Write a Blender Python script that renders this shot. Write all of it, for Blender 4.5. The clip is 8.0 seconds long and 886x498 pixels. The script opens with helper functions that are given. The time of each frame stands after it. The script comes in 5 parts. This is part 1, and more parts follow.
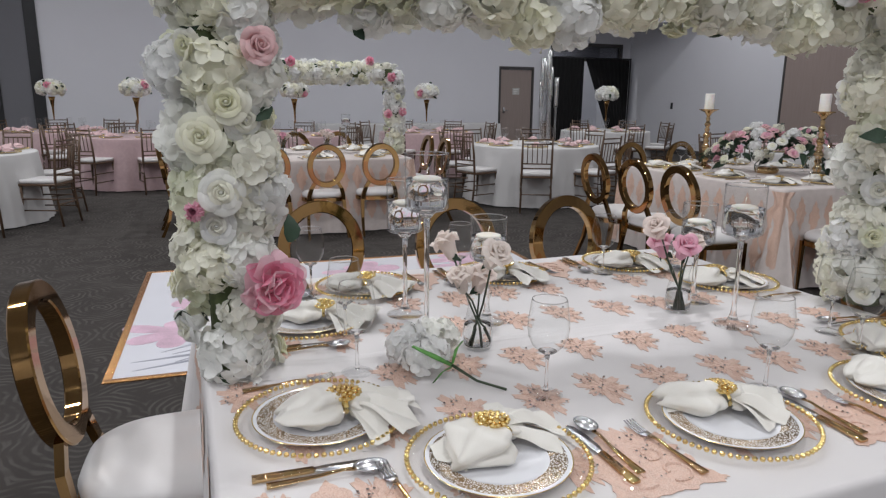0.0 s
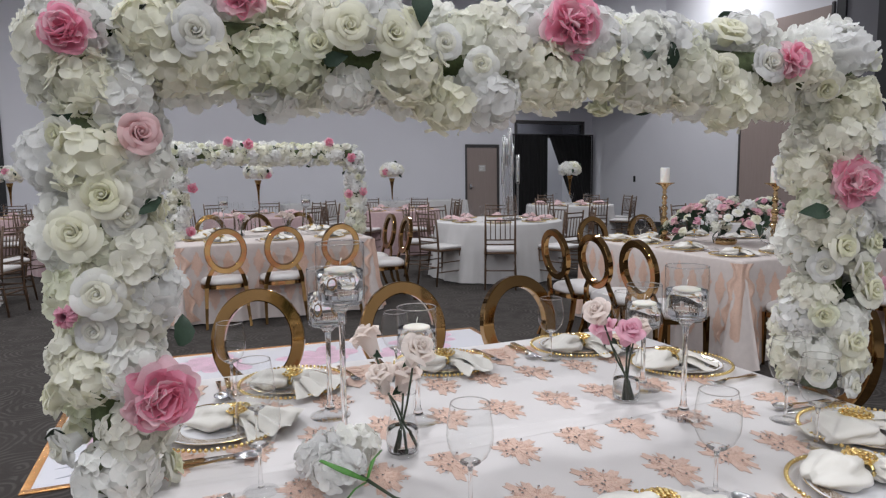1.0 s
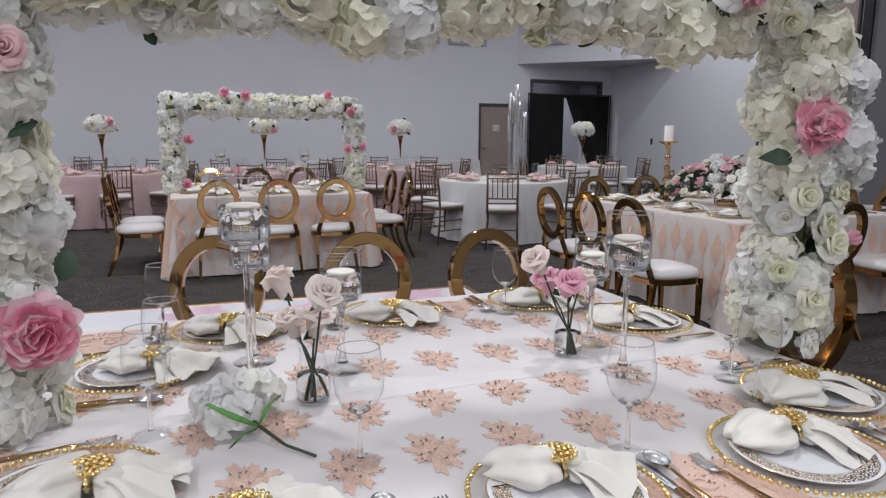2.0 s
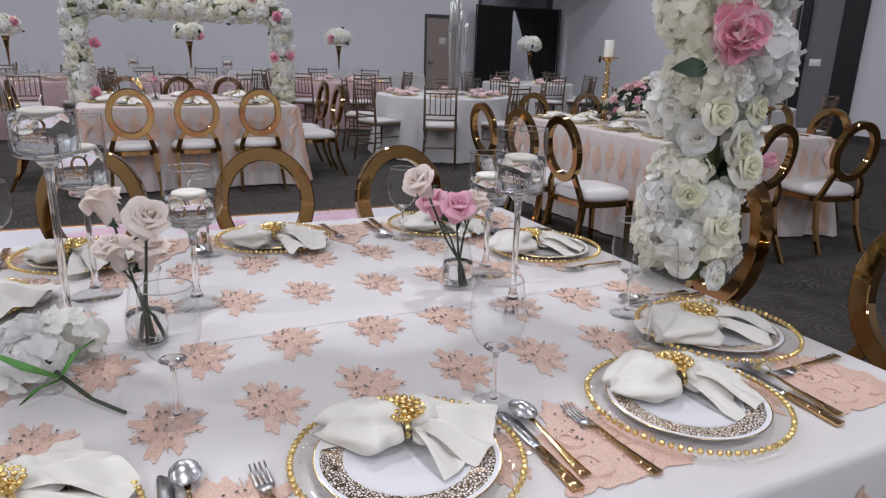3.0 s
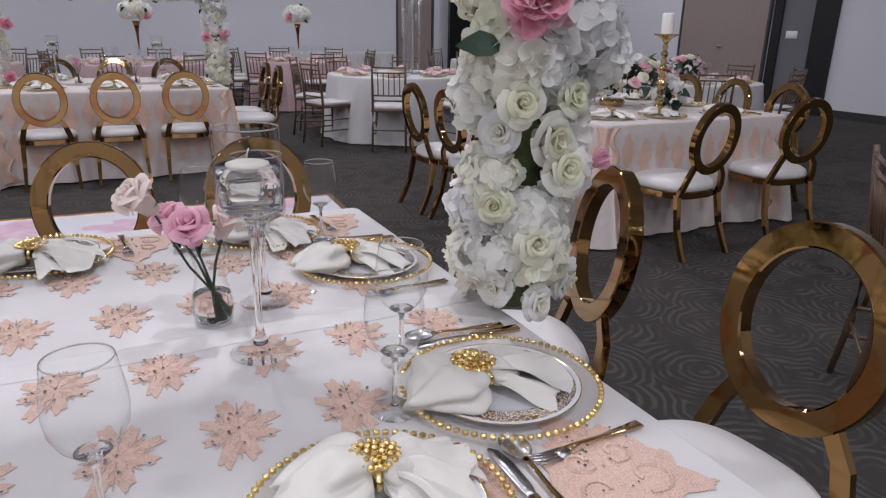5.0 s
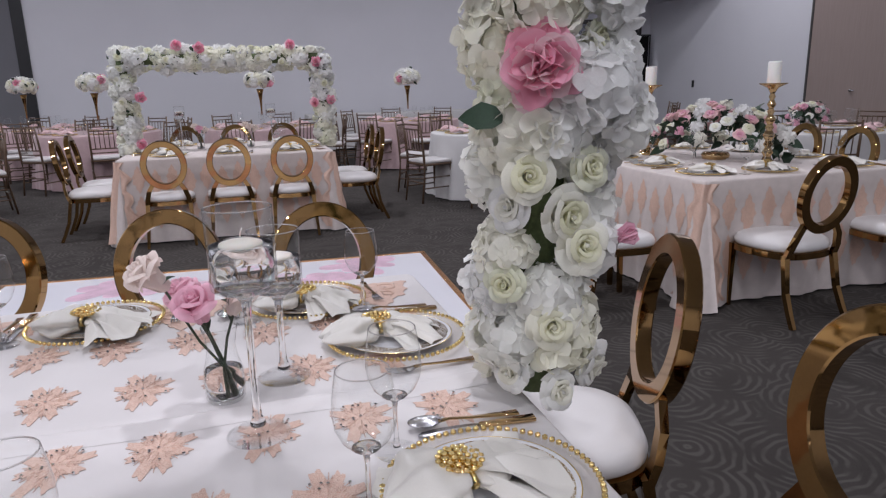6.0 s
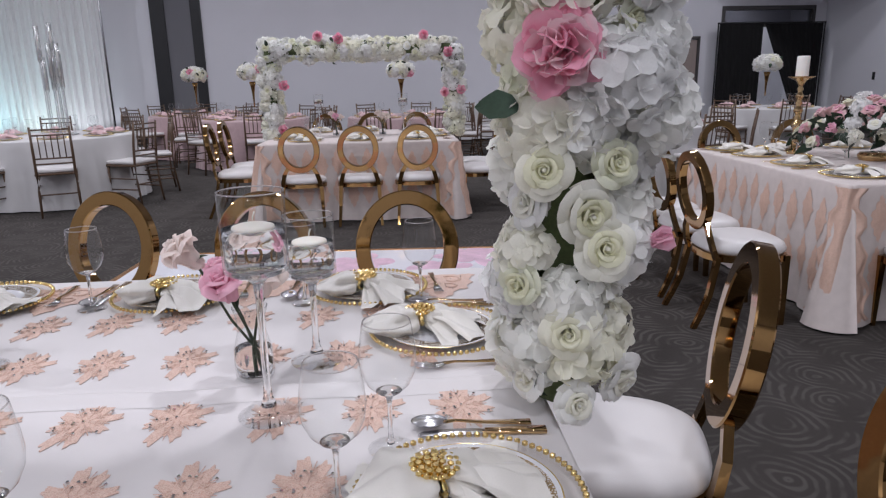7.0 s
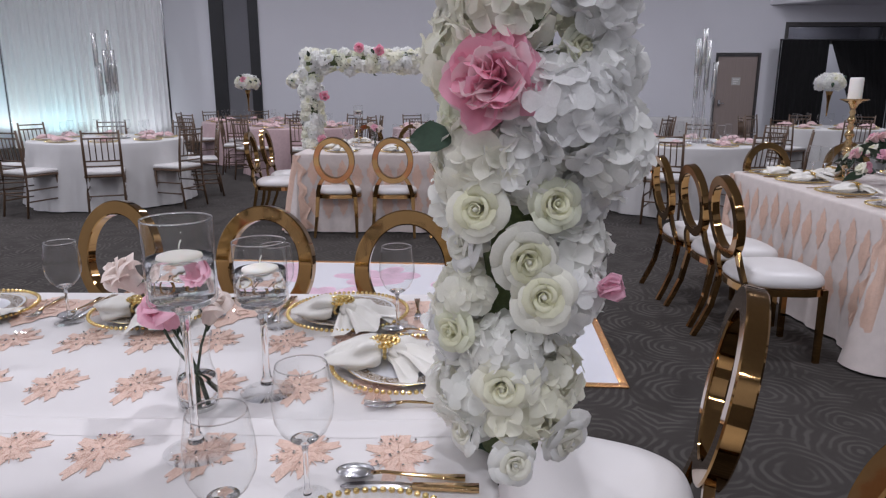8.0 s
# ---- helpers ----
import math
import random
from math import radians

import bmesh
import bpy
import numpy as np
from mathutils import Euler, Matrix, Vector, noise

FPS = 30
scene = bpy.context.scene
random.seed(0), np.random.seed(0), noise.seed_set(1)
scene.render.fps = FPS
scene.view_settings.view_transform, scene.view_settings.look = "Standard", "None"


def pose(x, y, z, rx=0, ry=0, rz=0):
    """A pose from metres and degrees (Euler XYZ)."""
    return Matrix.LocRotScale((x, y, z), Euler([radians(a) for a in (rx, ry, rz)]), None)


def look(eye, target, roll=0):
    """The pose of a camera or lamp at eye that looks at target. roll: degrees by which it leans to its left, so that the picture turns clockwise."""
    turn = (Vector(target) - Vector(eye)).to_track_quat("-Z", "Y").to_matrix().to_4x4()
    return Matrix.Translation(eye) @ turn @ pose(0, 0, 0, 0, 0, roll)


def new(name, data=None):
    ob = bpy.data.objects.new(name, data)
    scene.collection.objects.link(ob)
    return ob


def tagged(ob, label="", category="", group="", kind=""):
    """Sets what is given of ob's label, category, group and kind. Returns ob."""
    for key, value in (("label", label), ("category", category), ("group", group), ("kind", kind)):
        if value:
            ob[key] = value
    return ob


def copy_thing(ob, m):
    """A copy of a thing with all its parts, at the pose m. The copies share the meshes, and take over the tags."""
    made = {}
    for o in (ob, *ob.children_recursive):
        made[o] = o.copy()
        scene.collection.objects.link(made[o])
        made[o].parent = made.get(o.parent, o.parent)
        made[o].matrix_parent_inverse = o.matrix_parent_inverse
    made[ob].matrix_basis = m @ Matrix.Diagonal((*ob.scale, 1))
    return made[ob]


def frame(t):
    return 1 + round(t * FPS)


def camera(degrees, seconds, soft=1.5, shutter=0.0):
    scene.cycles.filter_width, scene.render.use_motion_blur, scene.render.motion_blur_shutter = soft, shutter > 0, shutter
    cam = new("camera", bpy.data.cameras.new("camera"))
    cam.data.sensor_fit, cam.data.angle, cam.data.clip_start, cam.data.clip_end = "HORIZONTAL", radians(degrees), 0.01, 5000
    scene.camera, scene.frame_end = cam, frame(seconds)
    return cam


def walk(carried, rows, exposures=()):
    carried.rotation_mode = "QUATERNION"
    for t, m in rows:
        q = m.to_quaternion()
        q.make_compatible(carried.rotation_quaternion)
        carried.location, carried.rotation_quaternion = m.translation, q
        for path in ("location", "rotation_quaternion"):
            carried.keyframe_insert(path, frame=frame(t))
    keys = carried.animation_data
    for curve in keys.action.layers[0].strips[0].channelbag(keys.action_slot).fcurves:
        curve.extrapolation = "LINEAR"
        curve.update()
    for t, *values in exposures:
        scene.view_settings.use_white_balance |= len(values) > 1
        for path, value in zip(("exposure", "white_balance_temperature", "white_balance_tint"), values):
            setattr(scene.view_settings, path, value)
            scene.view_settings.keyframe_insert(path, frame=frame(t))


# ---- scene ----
cam = camera(66.9, 8.0, 1.25)
PATH = [
    (0, (0.011, 0.162, 1.363), (0.714, 1.982, 0.922), 0.5),
    (0.5, (0.065, 0.235, 1.377), (0.802, 2.075, 1.108), -0.2),
    (1, (0.178, 0.236, 1.379), (0.964, 2.062, 1.158), -0.7),
    (1.2, (0.235, 0.245, 1.368), (1.012, 2.077, 1.167), -0.7),
    (2.3, (0.486, 0.232, 1.306), (1.204, 2.051, 0.89), 0.7),
    (2.5, (0.536, 0.267, 1.3), (1.278, 2.064, 0.83), 1.0),
    (3, (0.65, 0.346, 1.29), (1.492, 2.069, 0.724), 1.7),
    (3.5, (0.733, 0.361, 1.285), (1.705, 1.998, 0.673), 2.0),
    (4, (0.899, 0.341, 1.286), (1.88, 1.97, 0.666), 0.9),
    (4.2, (0.959, 0.329, 1.28), (1.928, 1.96, 0.65), 1.1),
    (5.3, (1.278, 0.478, 1.301), (2.083, 2.206, 0.697), 0.6),
    (5.5, (1.311, 0.482, 1.304), (2.088, 2.235, 0.733), 0.2),
    (6, (1.417, 0.444, 1.321), (1.962, 2.309, 0.845), -1.4),
    (6.5, (1.51, 0.401, 1.316), (1.81, 2.323, 0.849), -1.2),
    (7, (1.634, 0.452, 1.31), (1.763, 2.386, 0.818), -1.1),
    (7.5, (1.734, 0.524, 1.329), (1.808, 2.466, 0.857), -0.1),
    (8, (1.817, 0.53, 1.334), (1.794, 2.476, 0.872), 0.1),
]
EXPOSURES = [(0.0, -0.18, 6550, 7), (1.0, -0.04, 6500, 8), (2.5, -0.08, 6400, 10), (3.5, -0.2, 6350, 13), (4.2, -0.22, 6340, 14), (5.5, -0.14, 6340, 14), (7.0, -0.1, 6300, 14), (8.0, -0.1, 6290, 14)]
walk(cam, [(t, look(eye, target, roll)) for t, eye, target, roll in PATH], EXPOSURES)

# ---- world and lamps ----
ROOM_L, ROOM_R, ROOM_F, ROOM_B, ROOM_H = -8.5, 11.9, -12.0, 16.5, 6.0
world = bpy.data.worlds.new("world")
scene.world = world
world.use_nodes = True
world.node_tree.nodes["Background"].inputs[0].default_value = (0.8, 0.85, 1.0, 1)
world.node_tree.nodes["Background"].inputs[1].default_value = 0.1
LAMP_W = 82.0


# ---- materials ----
def material(name, col, rough=0.5, metal=0.0, var=0.12, scale=12.0, bump=0.0, bscale=150.0, rand=0.0, sheen=0.0, coat=0.0, sss=0.0, fine=None):
    """Principled surface, its colour varied at two scales, with fine relief."""
    m = bpy.data.materials.new(name)
    m.use_nodes = True
    nt = m.node_tree
    n, l = nt.nodes, nt.links
    b = n["Principled BSDF"]
    b.inputs["Roughness"].default_value = rough
    b.inputs["Metallic"].default_value = metal
    b.inputs["Sheen Weight"].default_value = sheen
    b.inputs["Coat Weight"].default_value = coat
    if sss:
        b.inputs["Subsurface Weight"].default_value = sss
        b.inputs["Subsurface Radius"].default_value = (0.01, 0.006, 0.004)
    tc = n.new("ShaderNodeTexCoord")
    a = n.new("ShaderNodeTexNoise")
    a.inputs["Scale"].default_value = scale
    a.inputs["Detail"].default_value = 6
    l.new(tc.outputs["Object"], a.inputs["Vector"])
    c = n.new("ShaderNodeTexNoise")
    c.inputs["Scale"].default_value = fine or bscale
    c.inputs["Detail"].default_value = 3
    l.new(tc.outputs["Object"], c.inputs["Vector"])
    mix = n.new("ShaderNodeMath")
    mix.operation = "ADD"
    l.new(a.outputs["Fac"], mix.inputs[0])
    l.new(c.outputs["Fac"], mix.inputs[1])
    ramp = n.new("ShaderNodeMapRange")
    ramp.inputs["From Min"].default_value, ramp.inputs["From Max"].default_value = 0.6, 1.4
    ramp.inputs["To Min"].default_value, ramp.inputs["To Max"].default_value = 1 - var, 1 + var
    l.new(mix.outputs[0], ramp.inputs["Value"])
    last = ramp.outputs["Result"]
    if rand:
        oi = n.new("ShaderNodeObjectInfo")
        r2 = n.new("ShaderNodeMapRange")
        r2.inputs["To Min"].default_value, r2.inputs["To Max"].default_value = 1 - rand, 1 + rand
        l.new(oi.outputs["Random"], r2.inputs["Value"])
        mul = n.new("ShaderNodeMath")
        mul.operation = "MULTIPLY"
        l.new(last, mul.inputs[0])
        l.new(r2.outputs["Result"], mul.inputs[1])
        last = mul.outputs[0]
    sc = n.new("ShaderNodeVectorMath")
    sc.operation = "SCALE"
    sc.inputs[0].default_value = col
    l.new(last, sc.inputs["Scale"])
    l.new(sc.outputs["Vector"], b.inputs["Base Color"])
    if bump:
        bp = n.new("ShaderNodeBump")
        bp.inputs["Strength"].default_value = bump
        bp.inputs["Distance"].default_value = 0.002
        l.new(c.outputs["Fac"], bp.inputs["Height"])
        l.new(bp.outputs["Normal"], b.inputs["Normal"])
    return m


def petal_material(name, col, tip, rand=0.08, through_col=0.44):
    """Cloth petal: diffuse with some light passing through; colour varies from flower to flower."""
    m = material(name, col, 0.75, var=0.06, scale=40, bump=0.15, bscale=350, rand=rand)
    n, l = m.node_tree.nodes, m.node_tree.links
    b, out = n["Principled BSDF"], n["Material Output"]
    b.inputs["Specular IOR Level"].default_value = 0.2
    src = b.inputs["Base Color"].links[0].from_socket
    oi = n.new("ShaderNodeObjectInfo")
    mx = n.new("ShaderNodeMix")
    mx.data_type = "RGBA"
    mr = n.new("ShaderNodeMath")
    mr.operation = "POWER"
    mr.inputs[1].default_value = 2.0
    l.new(oi.outputs["Random"], mr.inputs[0])
    l.new(mr.outputs[0], mx.inputs["Factor"])
    l.new(src, mx.inputs["A"])
    mx.inputs["B"].default_value = (*tip, 1)
    l.new(mx.outputs["Result"], b.inputs["Base Color"])
    tr = n.new("ShaderNodeBsdfTranslucent")
    l.new(mx.outputs["Result"], tr.inputs["Color"])
    ms = n.new("ShaderNodeMixShader")
    ms.inputs[0].default_value = through_col
    l.new(b.outputs[0], ms.inputs[1])
    l.new(tr.outputs[0], ms.inputs[2])
    l.new(ms.outputs[0], out.inputs["Surface"])
    return m


def thin_glass(name, tint=(0.985, 0.99, 0.99), rough=0.0, edge=0.95, power=4.2, least=0.03):
    """Thin-walled glass: clear, with gloss growing at grazing angles."""
    m = bpy.data.materials.new(name)
    m.use_nodes = True
    n, l = m.node_tree.nodes, m.node_tree.links
    n.remove(n["Principled BSDF"])
    tr, gl, ms, fr, pw = (n.new("ShaderNode" + k) for k in ("BsdfTransparent", "BsdfGlossy", "MixShader", "LayerWeight", "MapRange"))
    tr.inputs["Color"].default_value = (*tint, 1)
    gl.inputs["Roughness"].default_value = rough
    fr.inputs["Blend"].default_value = 0.5
    po = n.new("ShaderNodeMath")
    po.operation = "POWER"
    po.inputs[1].default_value = power
    pw.inputs["To Min"].default_value, pw.inputs["To Max"].default_value = least, edge
    l.new(fr.outputs["Facing"], po.inputs[0])
    l.new(po.outputs[0], pw.inputs["Value"])
    l.new(pw.outputs["Result"], ms.inputs[0])
    l.new(tr.outputs[0], ms.inputs[1])
    l.new(gl.outputs[0], ms.inputs[2])
    l.new(ms.outputs[0], n["Material Output"].inputs["Surface"])
    return m


def solid_glass(name, ior=1.5, tint=(1, 1, 1)):
    m = bpy.data.materials.new(name)
    m.use_nodes = True
    b = m.node_tree.nodes["Principled BSDF"]
    b.inputs["Base Color"].default_value = (*tint, 1)
    b.inputs["Transmission Weight"].default_value = 1
    b.inputs["Roughness"].default_value = 0.0
    b.inputs["IOR"].default_value = ior
    return m


def glow(name, col, power):
    m = bpy.data.materials.new(name)
    m.use_nodes = True
    b = m.node_tree.nodes["Principled BSDF"]
    b.inputs["Emission Color"].default_value = (*col, 1)
    b.inputs["Emission Strength"].default_value = power
    return m


def carpet_material():
    """Dark grey carpet with woven rings like rippling water."""
    m = material("carpet", (0.049, 0.044, 0.041), 0.95, var=0.35, scale=0.9, bump=0.6, bscale=700)
    n, l = m.node_tree.nodes, m.node_tree.links
    b = n["Principled BSDF"]
    b.inputs["Specular IOR Level"].default_value = 0.1
    src = b.inputs["Base Color"].links[0].from_socket
    tc = next(x for x in n if x.type == "TEX_COORD")
    warp = n.new("ShaderNodeTexNoise")
    warp.inputs["Scale"].default_value = 5.0
    l.new(tc.outputs["Object"], warp.inputs["Vector"])
    mixv = n.new("ShaderNodeMix")
    mixv.data_type = "RGBA"
    mixv.blend_type = "LINEAR_LIGHT"
    mixv.inputs["Factor"].default_value = 0.05
    l.new(tc.outputs["Object"], mixv.inputs["A"])
    l.new(warp.outputs["Color"], mixv.inputs["B"])
    vo = n.new("ShaderNodeTexVoronoi")
    vo.inputs["Scale"].default_value = 2.6
    vo.voronoi_dimensions = "2D"
    l.new(mixv.outputs["Result"], vo.inputs["Vector"])
    f = n.new("ShaderNodeMath")
    f.operation = "MULTIPLY"
    f.inputs[1].default_value = 62.0
    l.new(vo.outputs["Distance"], f.inputs[0])
    s = n.new("ShaderNodeMath")
    s.operation = "SINE"
    l.new(f.outputs[0], s.inputs[0])
    mr = n.new("ShaderNodeMapRange")
    mr.inputs["From Min"].default_value, mr.inputs["From Max"].default_value = -0.2, 0.8
    l.new(s.outputs[0], mr.inputs["Value"])
    brk = n.new("ShaderNodeTexNoise")
    brk.inputs["Scale"].default_value = 7.0
    l.new(tc.outputs["Object"], brk.inputs["Vector"])
    mb = n.new("ShaderNodeMapRange")
    mb.inputs["From Min"].default_value, mb.inputs["From Max"].default_value = 0.38, 0.55
    l.new(brk.outputs["Fac"], mb.inputs["Value"])
    mu = n.new("ShaderNodeMath")
    mu.operation = "MULTIPLY"
    l.new(mr.outputs["Result"], mu.inputs[0])
    l.new(mb.outputs["Result"], mu.inputs[1])
    mx = n.new("ShaderNodeMix")
    mx.data_type = "RGBA"
    l.new(mu.outputs[0], mx.inputs["Factor"])
    l.new(src, mx.inputs["A"])
    mx.inputs["B"].default_value = (0.078, 0.071, 0.067, 1)
    l.new(mx.outputs["Result"], b.inputs["Base Color"])
    return m


def rim_material():
    """White porcelain rim covered with a dense gold lace print."""
    m = material("gold_printed_porcelain", (0.85, 0.83, 0.8), 0.12, var=0.03)
    n, l = m.node_tree.nodes, m.node_tree.links
    b = n["Principled BSDF"]
    tc = next(x for x in n if x.type == "TEX_COORD")
    vo = n.new("ShaderNodeTexVoronoi")
    vo.feature = "DISTANCE_TO_EDGE"
    vo.inputs["Scale"].default_value = 230.0
    l.new(tc.outputs["Object"], vo.inputs["Vector"])
    mr = n.new("ShaderNodeMapRange")
    mr.inputs["From Min"].default_value, mr.inputs["From Max"].default_value = 0.11, 0.18
    mr.inputs["To Min"].default_value, mr.inputs["To Max"].default_value = 1, 0
    l.new(vo.outputs["Distance"], mr.inputs["Value"])
    mx = n.new("ShaderNodeMix")
    mx.data_type = "RGBA"
    mx.inputs["A"].default_value = (0.82, 0.78, 0.74, 1)
    mx.inputs["B"].default_value = (0.50, 0.35, 0.19, 1)
    l.new(mr.outputs["Result"], mx.inputs["Factor"])
    l.new(mx.outputs["Result"], b.inputs["Base Color"])
    l.new(mr.outputs["Result"], b.inputs["Metallic"])
    return m


def wood_material(name, a, c, scale=3.0):
    m = material(name, a, 0.45, var=0.1, scale=8, bump=0.1, bscale=250)
    n, l = m.node_tree.nodes, m.node_tree.links
    b = n["Principled BSDF"]
    tc = next(x for x in n if x.type == "TEX_COORD")
    mp = n.new("ShaderNodeMapping")
    mp.inputs["Scale"].default_value = (14, 14, 0.7)
    l.new(tc.outputs["Object"], mp.inputs["Vector"])
    no = n.new("ShaderNodeTexNoise")
    no.inputs["Scale"].default_value = scale
    no.inputs["Detail"].default_value = 8
    l.new(mp.outputs["Vector"], no.inputs["Vector"])
    mx = n.new("ShaderNodeMix")
    mx.data_type = "RGBA"
    mx.inputs["A"].default_value, mx.inputs["B"].default_value = (*a, 1), (*c, 1)
    l.new(no.outputs["Fac"], mx.inputs["Factor"])
    l.new(mx.outputs["Result"], b.inputs["Base Color"])
    return m


def lace_material(name, thread, ground):
    """Sequinned lace: close knots of thread over a paler net."""
    m = material(name, thread, 0.45, var=0.25, scale=60, bump=0.35, bscale=420)
    n, l = m.node_tree.nodes, m.node_tree.links
    b = n["Principled BSDF"]
    src = b.inputs["Base Color"].links[0].from_socket
    tc = next(x for x in n if x.type == "TEX_COORD")
    vo = n.new("ShaderNodeTexVoronoi")
    vo.inputs["Scale"].default_value = 430.0
    l.new(tc.outputs["Object"], vo.inputs["Vector"])
    mr = n.new("ShaderNodeMapRange")
    mr.inputs["From Min"].default_value, mr.inputs["From Max"].default_value = 0.35, 0.7
    l.new(vo.outputs["Distance"], mr.inputs["Value"])
    mx = n.new("ShaderNodeMix")
    mx.data_type = "RGBA"
    l.new(mr.outputs["Result"], mx.inputs["Factor"])
    l.new(src, mx.inputs["A"])
    mx.inputs["B"].default_value = (*ground, 1)
    l.new(mx.outputs["Result"], b.inputs["Base Color"])
    return m


CARPET = carpet_material()
WALL = material("wall_paint", (0.68, 0.68, 0.72), 0.85, var=0.03, scale=1.2, bump=0.08, bscale=300)
WALL_DARK = material("grey_wall_paint", (0.16, 0.16, 0.175), 0.8, var=0.06, scale=1.5, bump=0.08, bscale=300)
CEIL = material("ceiling_paint", (0.72, 0.72, 0.74), 0.9, var=0.03, scale=1)
BLACK_TRIM = material("black_steel", (0.012, 0.012, 0.014), 0.45, var=0.2, scale=4)
BASEB = material("dark_rubber_baseboard", (0.035, 0.034, 0.036), 0.6, var=0.15, scale=4)
DOOR_WOOD = wood_material("grey_oak_veneer", (0.26, 0.205, 0.185), (0.34, 0.28, 0.255))
PANEL_WOOD = wood_material("taupe_oak_veneer", (0.28, 0.22, 0.20), (0.36, 0.29, 0.265))
FRAME_DK = material("dark_steel_frame", (0.06, 0.056, 0.055), 0.5, var=0.12, scale=6)
STEEL = material("brushed_steel", (0.6, 0.6, 0.62), 0.25, 1.0, var=0.05)
BLACK_CLOTH = material("black_drape", (0.003, 0.003, 0.0035), 0.95, var=0.2, scale=10)
ACOUSTIC = material("grey_acoustic_felt", (0.42, 0.42, 0.45), 0.95, var=0.08, scale=5, bump=0.3, bscale=300)
PLASTIC_W = material("white_plastic", (0.8, 0.8, 0.8), 0.4, var=0.02)
SIGN_GREY = material("grey_sign_plate", (0.5, 0.49, 0.47), 0.5, var=0.03)
CLOTH = material("white_satin_cloth", (0.645, 0.618, 0.615), 0.62, var=0.035, scale=6, bump=0.12, bscale=900, sheen=0.15)
CLOTH_NET = material("white_satin_under_peach_net", (0.58, 0.515, 0.49), 0.7, var=0.09, scale=22, bump=0.3, bscale=500, sheen=0.15)
CLOTH_PLAIN = material("white_table_linen", (0.55, 0.54, 0.54), 0.8, var=0.05, scale=5, bump=0.15, bscale=700, sheen=0.1)
CLOTH_PINK = material("dusty_pink_sequin_cloth", (0.47, 0.33, 0.34), 0.45, var=0.12, scale=25, bump=0.4, bscale=400, sheen=0.2)
LACE = lace_material("peach_sequin_lace", (0.57, 0.365, 0.285), (0.68, 0.51, 0.43))
LACE_SOFT = lace_material("pale_peach_lace", (0.58, 0.375, 0.285), (0.67, 0.49, 0.405))
CRYSTAL = material("rhinestone", (0.8, 0.79, 0.8), 0.03, 1.0, var=0.02)
GOLD = material("polished_gold_steel", (0.62, 0.43, 0.22), 0.06, 1.0, var=0.05, scale=6)
GOLD_CHAIR = material("polished_rose_gold_steel", (0.36, 0.213, 0.084), 0.06, 1.0, var=0.06, scale=5)
GOLD_BRIGHT = material("bright_gold", (0.92, 0.70, 0.30), 0.2, 1.0, var=0.06)
CHIAVARI = material("brown_gold_painted_wood", (0.105, 0.062, 0.037), 0.35, 0.15, var=0.2, scale=20, coat=0.2)
SEAT_W = material("white_leatherette", (0.66, 0.64, 0.635), 0.38, var=0.03, scale=8, bump=0.12, bscale=420)
PORCELAIN = material("white_porcelain", (0.76, 0.76, 0.79), 0.1, var=0.01, coat=0.3)
RIM = rim_material()
NAPKIN = material("ivory_satin_napkin", (0.69, 0.665, 0.615), 0.42, var=0.04, scale=14, bump=0.12, bscale=600, sheen=0.3)
NAPKIN_PINK = material("pink_satin_napkin", (0.62, 0.42, 0.43), 0.45, var=0.06, scale=14, sheen=0.3)
PETAL_W = petal_material("white_cloth_petal", (0.935, 0.935, 0.925), (0.935, 0.935, 0.89))
PETAL_C = petal_material("cream_cloth_petal", (0.94, 0.93, 0.85), (0.935, 0.925, 0.80))
PETAL_G = petal_material("pale_green_petal", (0.90, 0.915, 0.75), (0.92, 0.92, 0.83))
PETAL_Y = petal_material("yellow_green_petal", (0.91, 0.905, 0.70), (0.92, 0.91, 0.77))
PETAL_P = petal_material("pink_cloth_petal", (0.95, 0.44, 0.58), (0.95, 0.52, 0.64), 0.05, 0.44)
PETAL_T = petal_material("pale_pink_petal", (0.95, 0.70, 0.76), (0.95, 0.77, 0.80), 0.05, 0.44)
PETAL_B = petal_material("blush_cloth_petal", (0.89, 0.60, 0.62), (0.89, 0.70, 0.69), 0.06, 0.42)
PETAL_R = petal_material("rose_pink_petal", (0.90, 0.53, 0.65), (0.90, 0.58, 0.68), 0.05, 0.42)
PETAL_I = petal_material("blush_ivory_petal", (0.93, 0.83, 0.78), (0.92, 0.85, 0.80), 0.05, 0.42)
MOSS = material("green_flower_foam", (0.10, 0.13, 0.055), 0.9, var=0.3, scale=60, bump=0.4)
LEAF = material("dark_green_leaf", (0.016, 0.04, 0.02), 0.62, var=0.25, scale=40, rand=0.3, bump=0.2)
STEM = material("green_stem", (0.03, 0.046, 0.022), 0.5, var=0.25, scale=60)
STEM_BRIGHT = material("fresh_green_stem", (0.10, 0.28, 0.06), 0.5, var=0.2, scale=60)
WAX = material("ivory_wax", (0.84, 0.80, 0.72), 0.45, var=0.02, sss=0.3)
WAX_W = material("white_wax", (0.86, 0.84, 0.79), 0.45, var=0.02, sss=0.3)
GLASS = thin_glass("thin_clear_glass")
GLASS_DARK = thin_glass("tinted_window_glass", (0.3, 0.3, 0.32))
CLEAR = thin_glass("thin_glass_plate", (1.0, 0.995, 0.99), edge=0.35)
ACRYLIC = thin_glass("clear_acrylic", (0.97, 0.975, 0.98), rough=0.3, edge=0.95, power=1.6, least=0.13)
STEMGLASS = thin_glass("thick_clear_glass", (0.985, 0.988, 0.99), edge=0.98)
SOLID = solid_glass("solid_clear_glass")
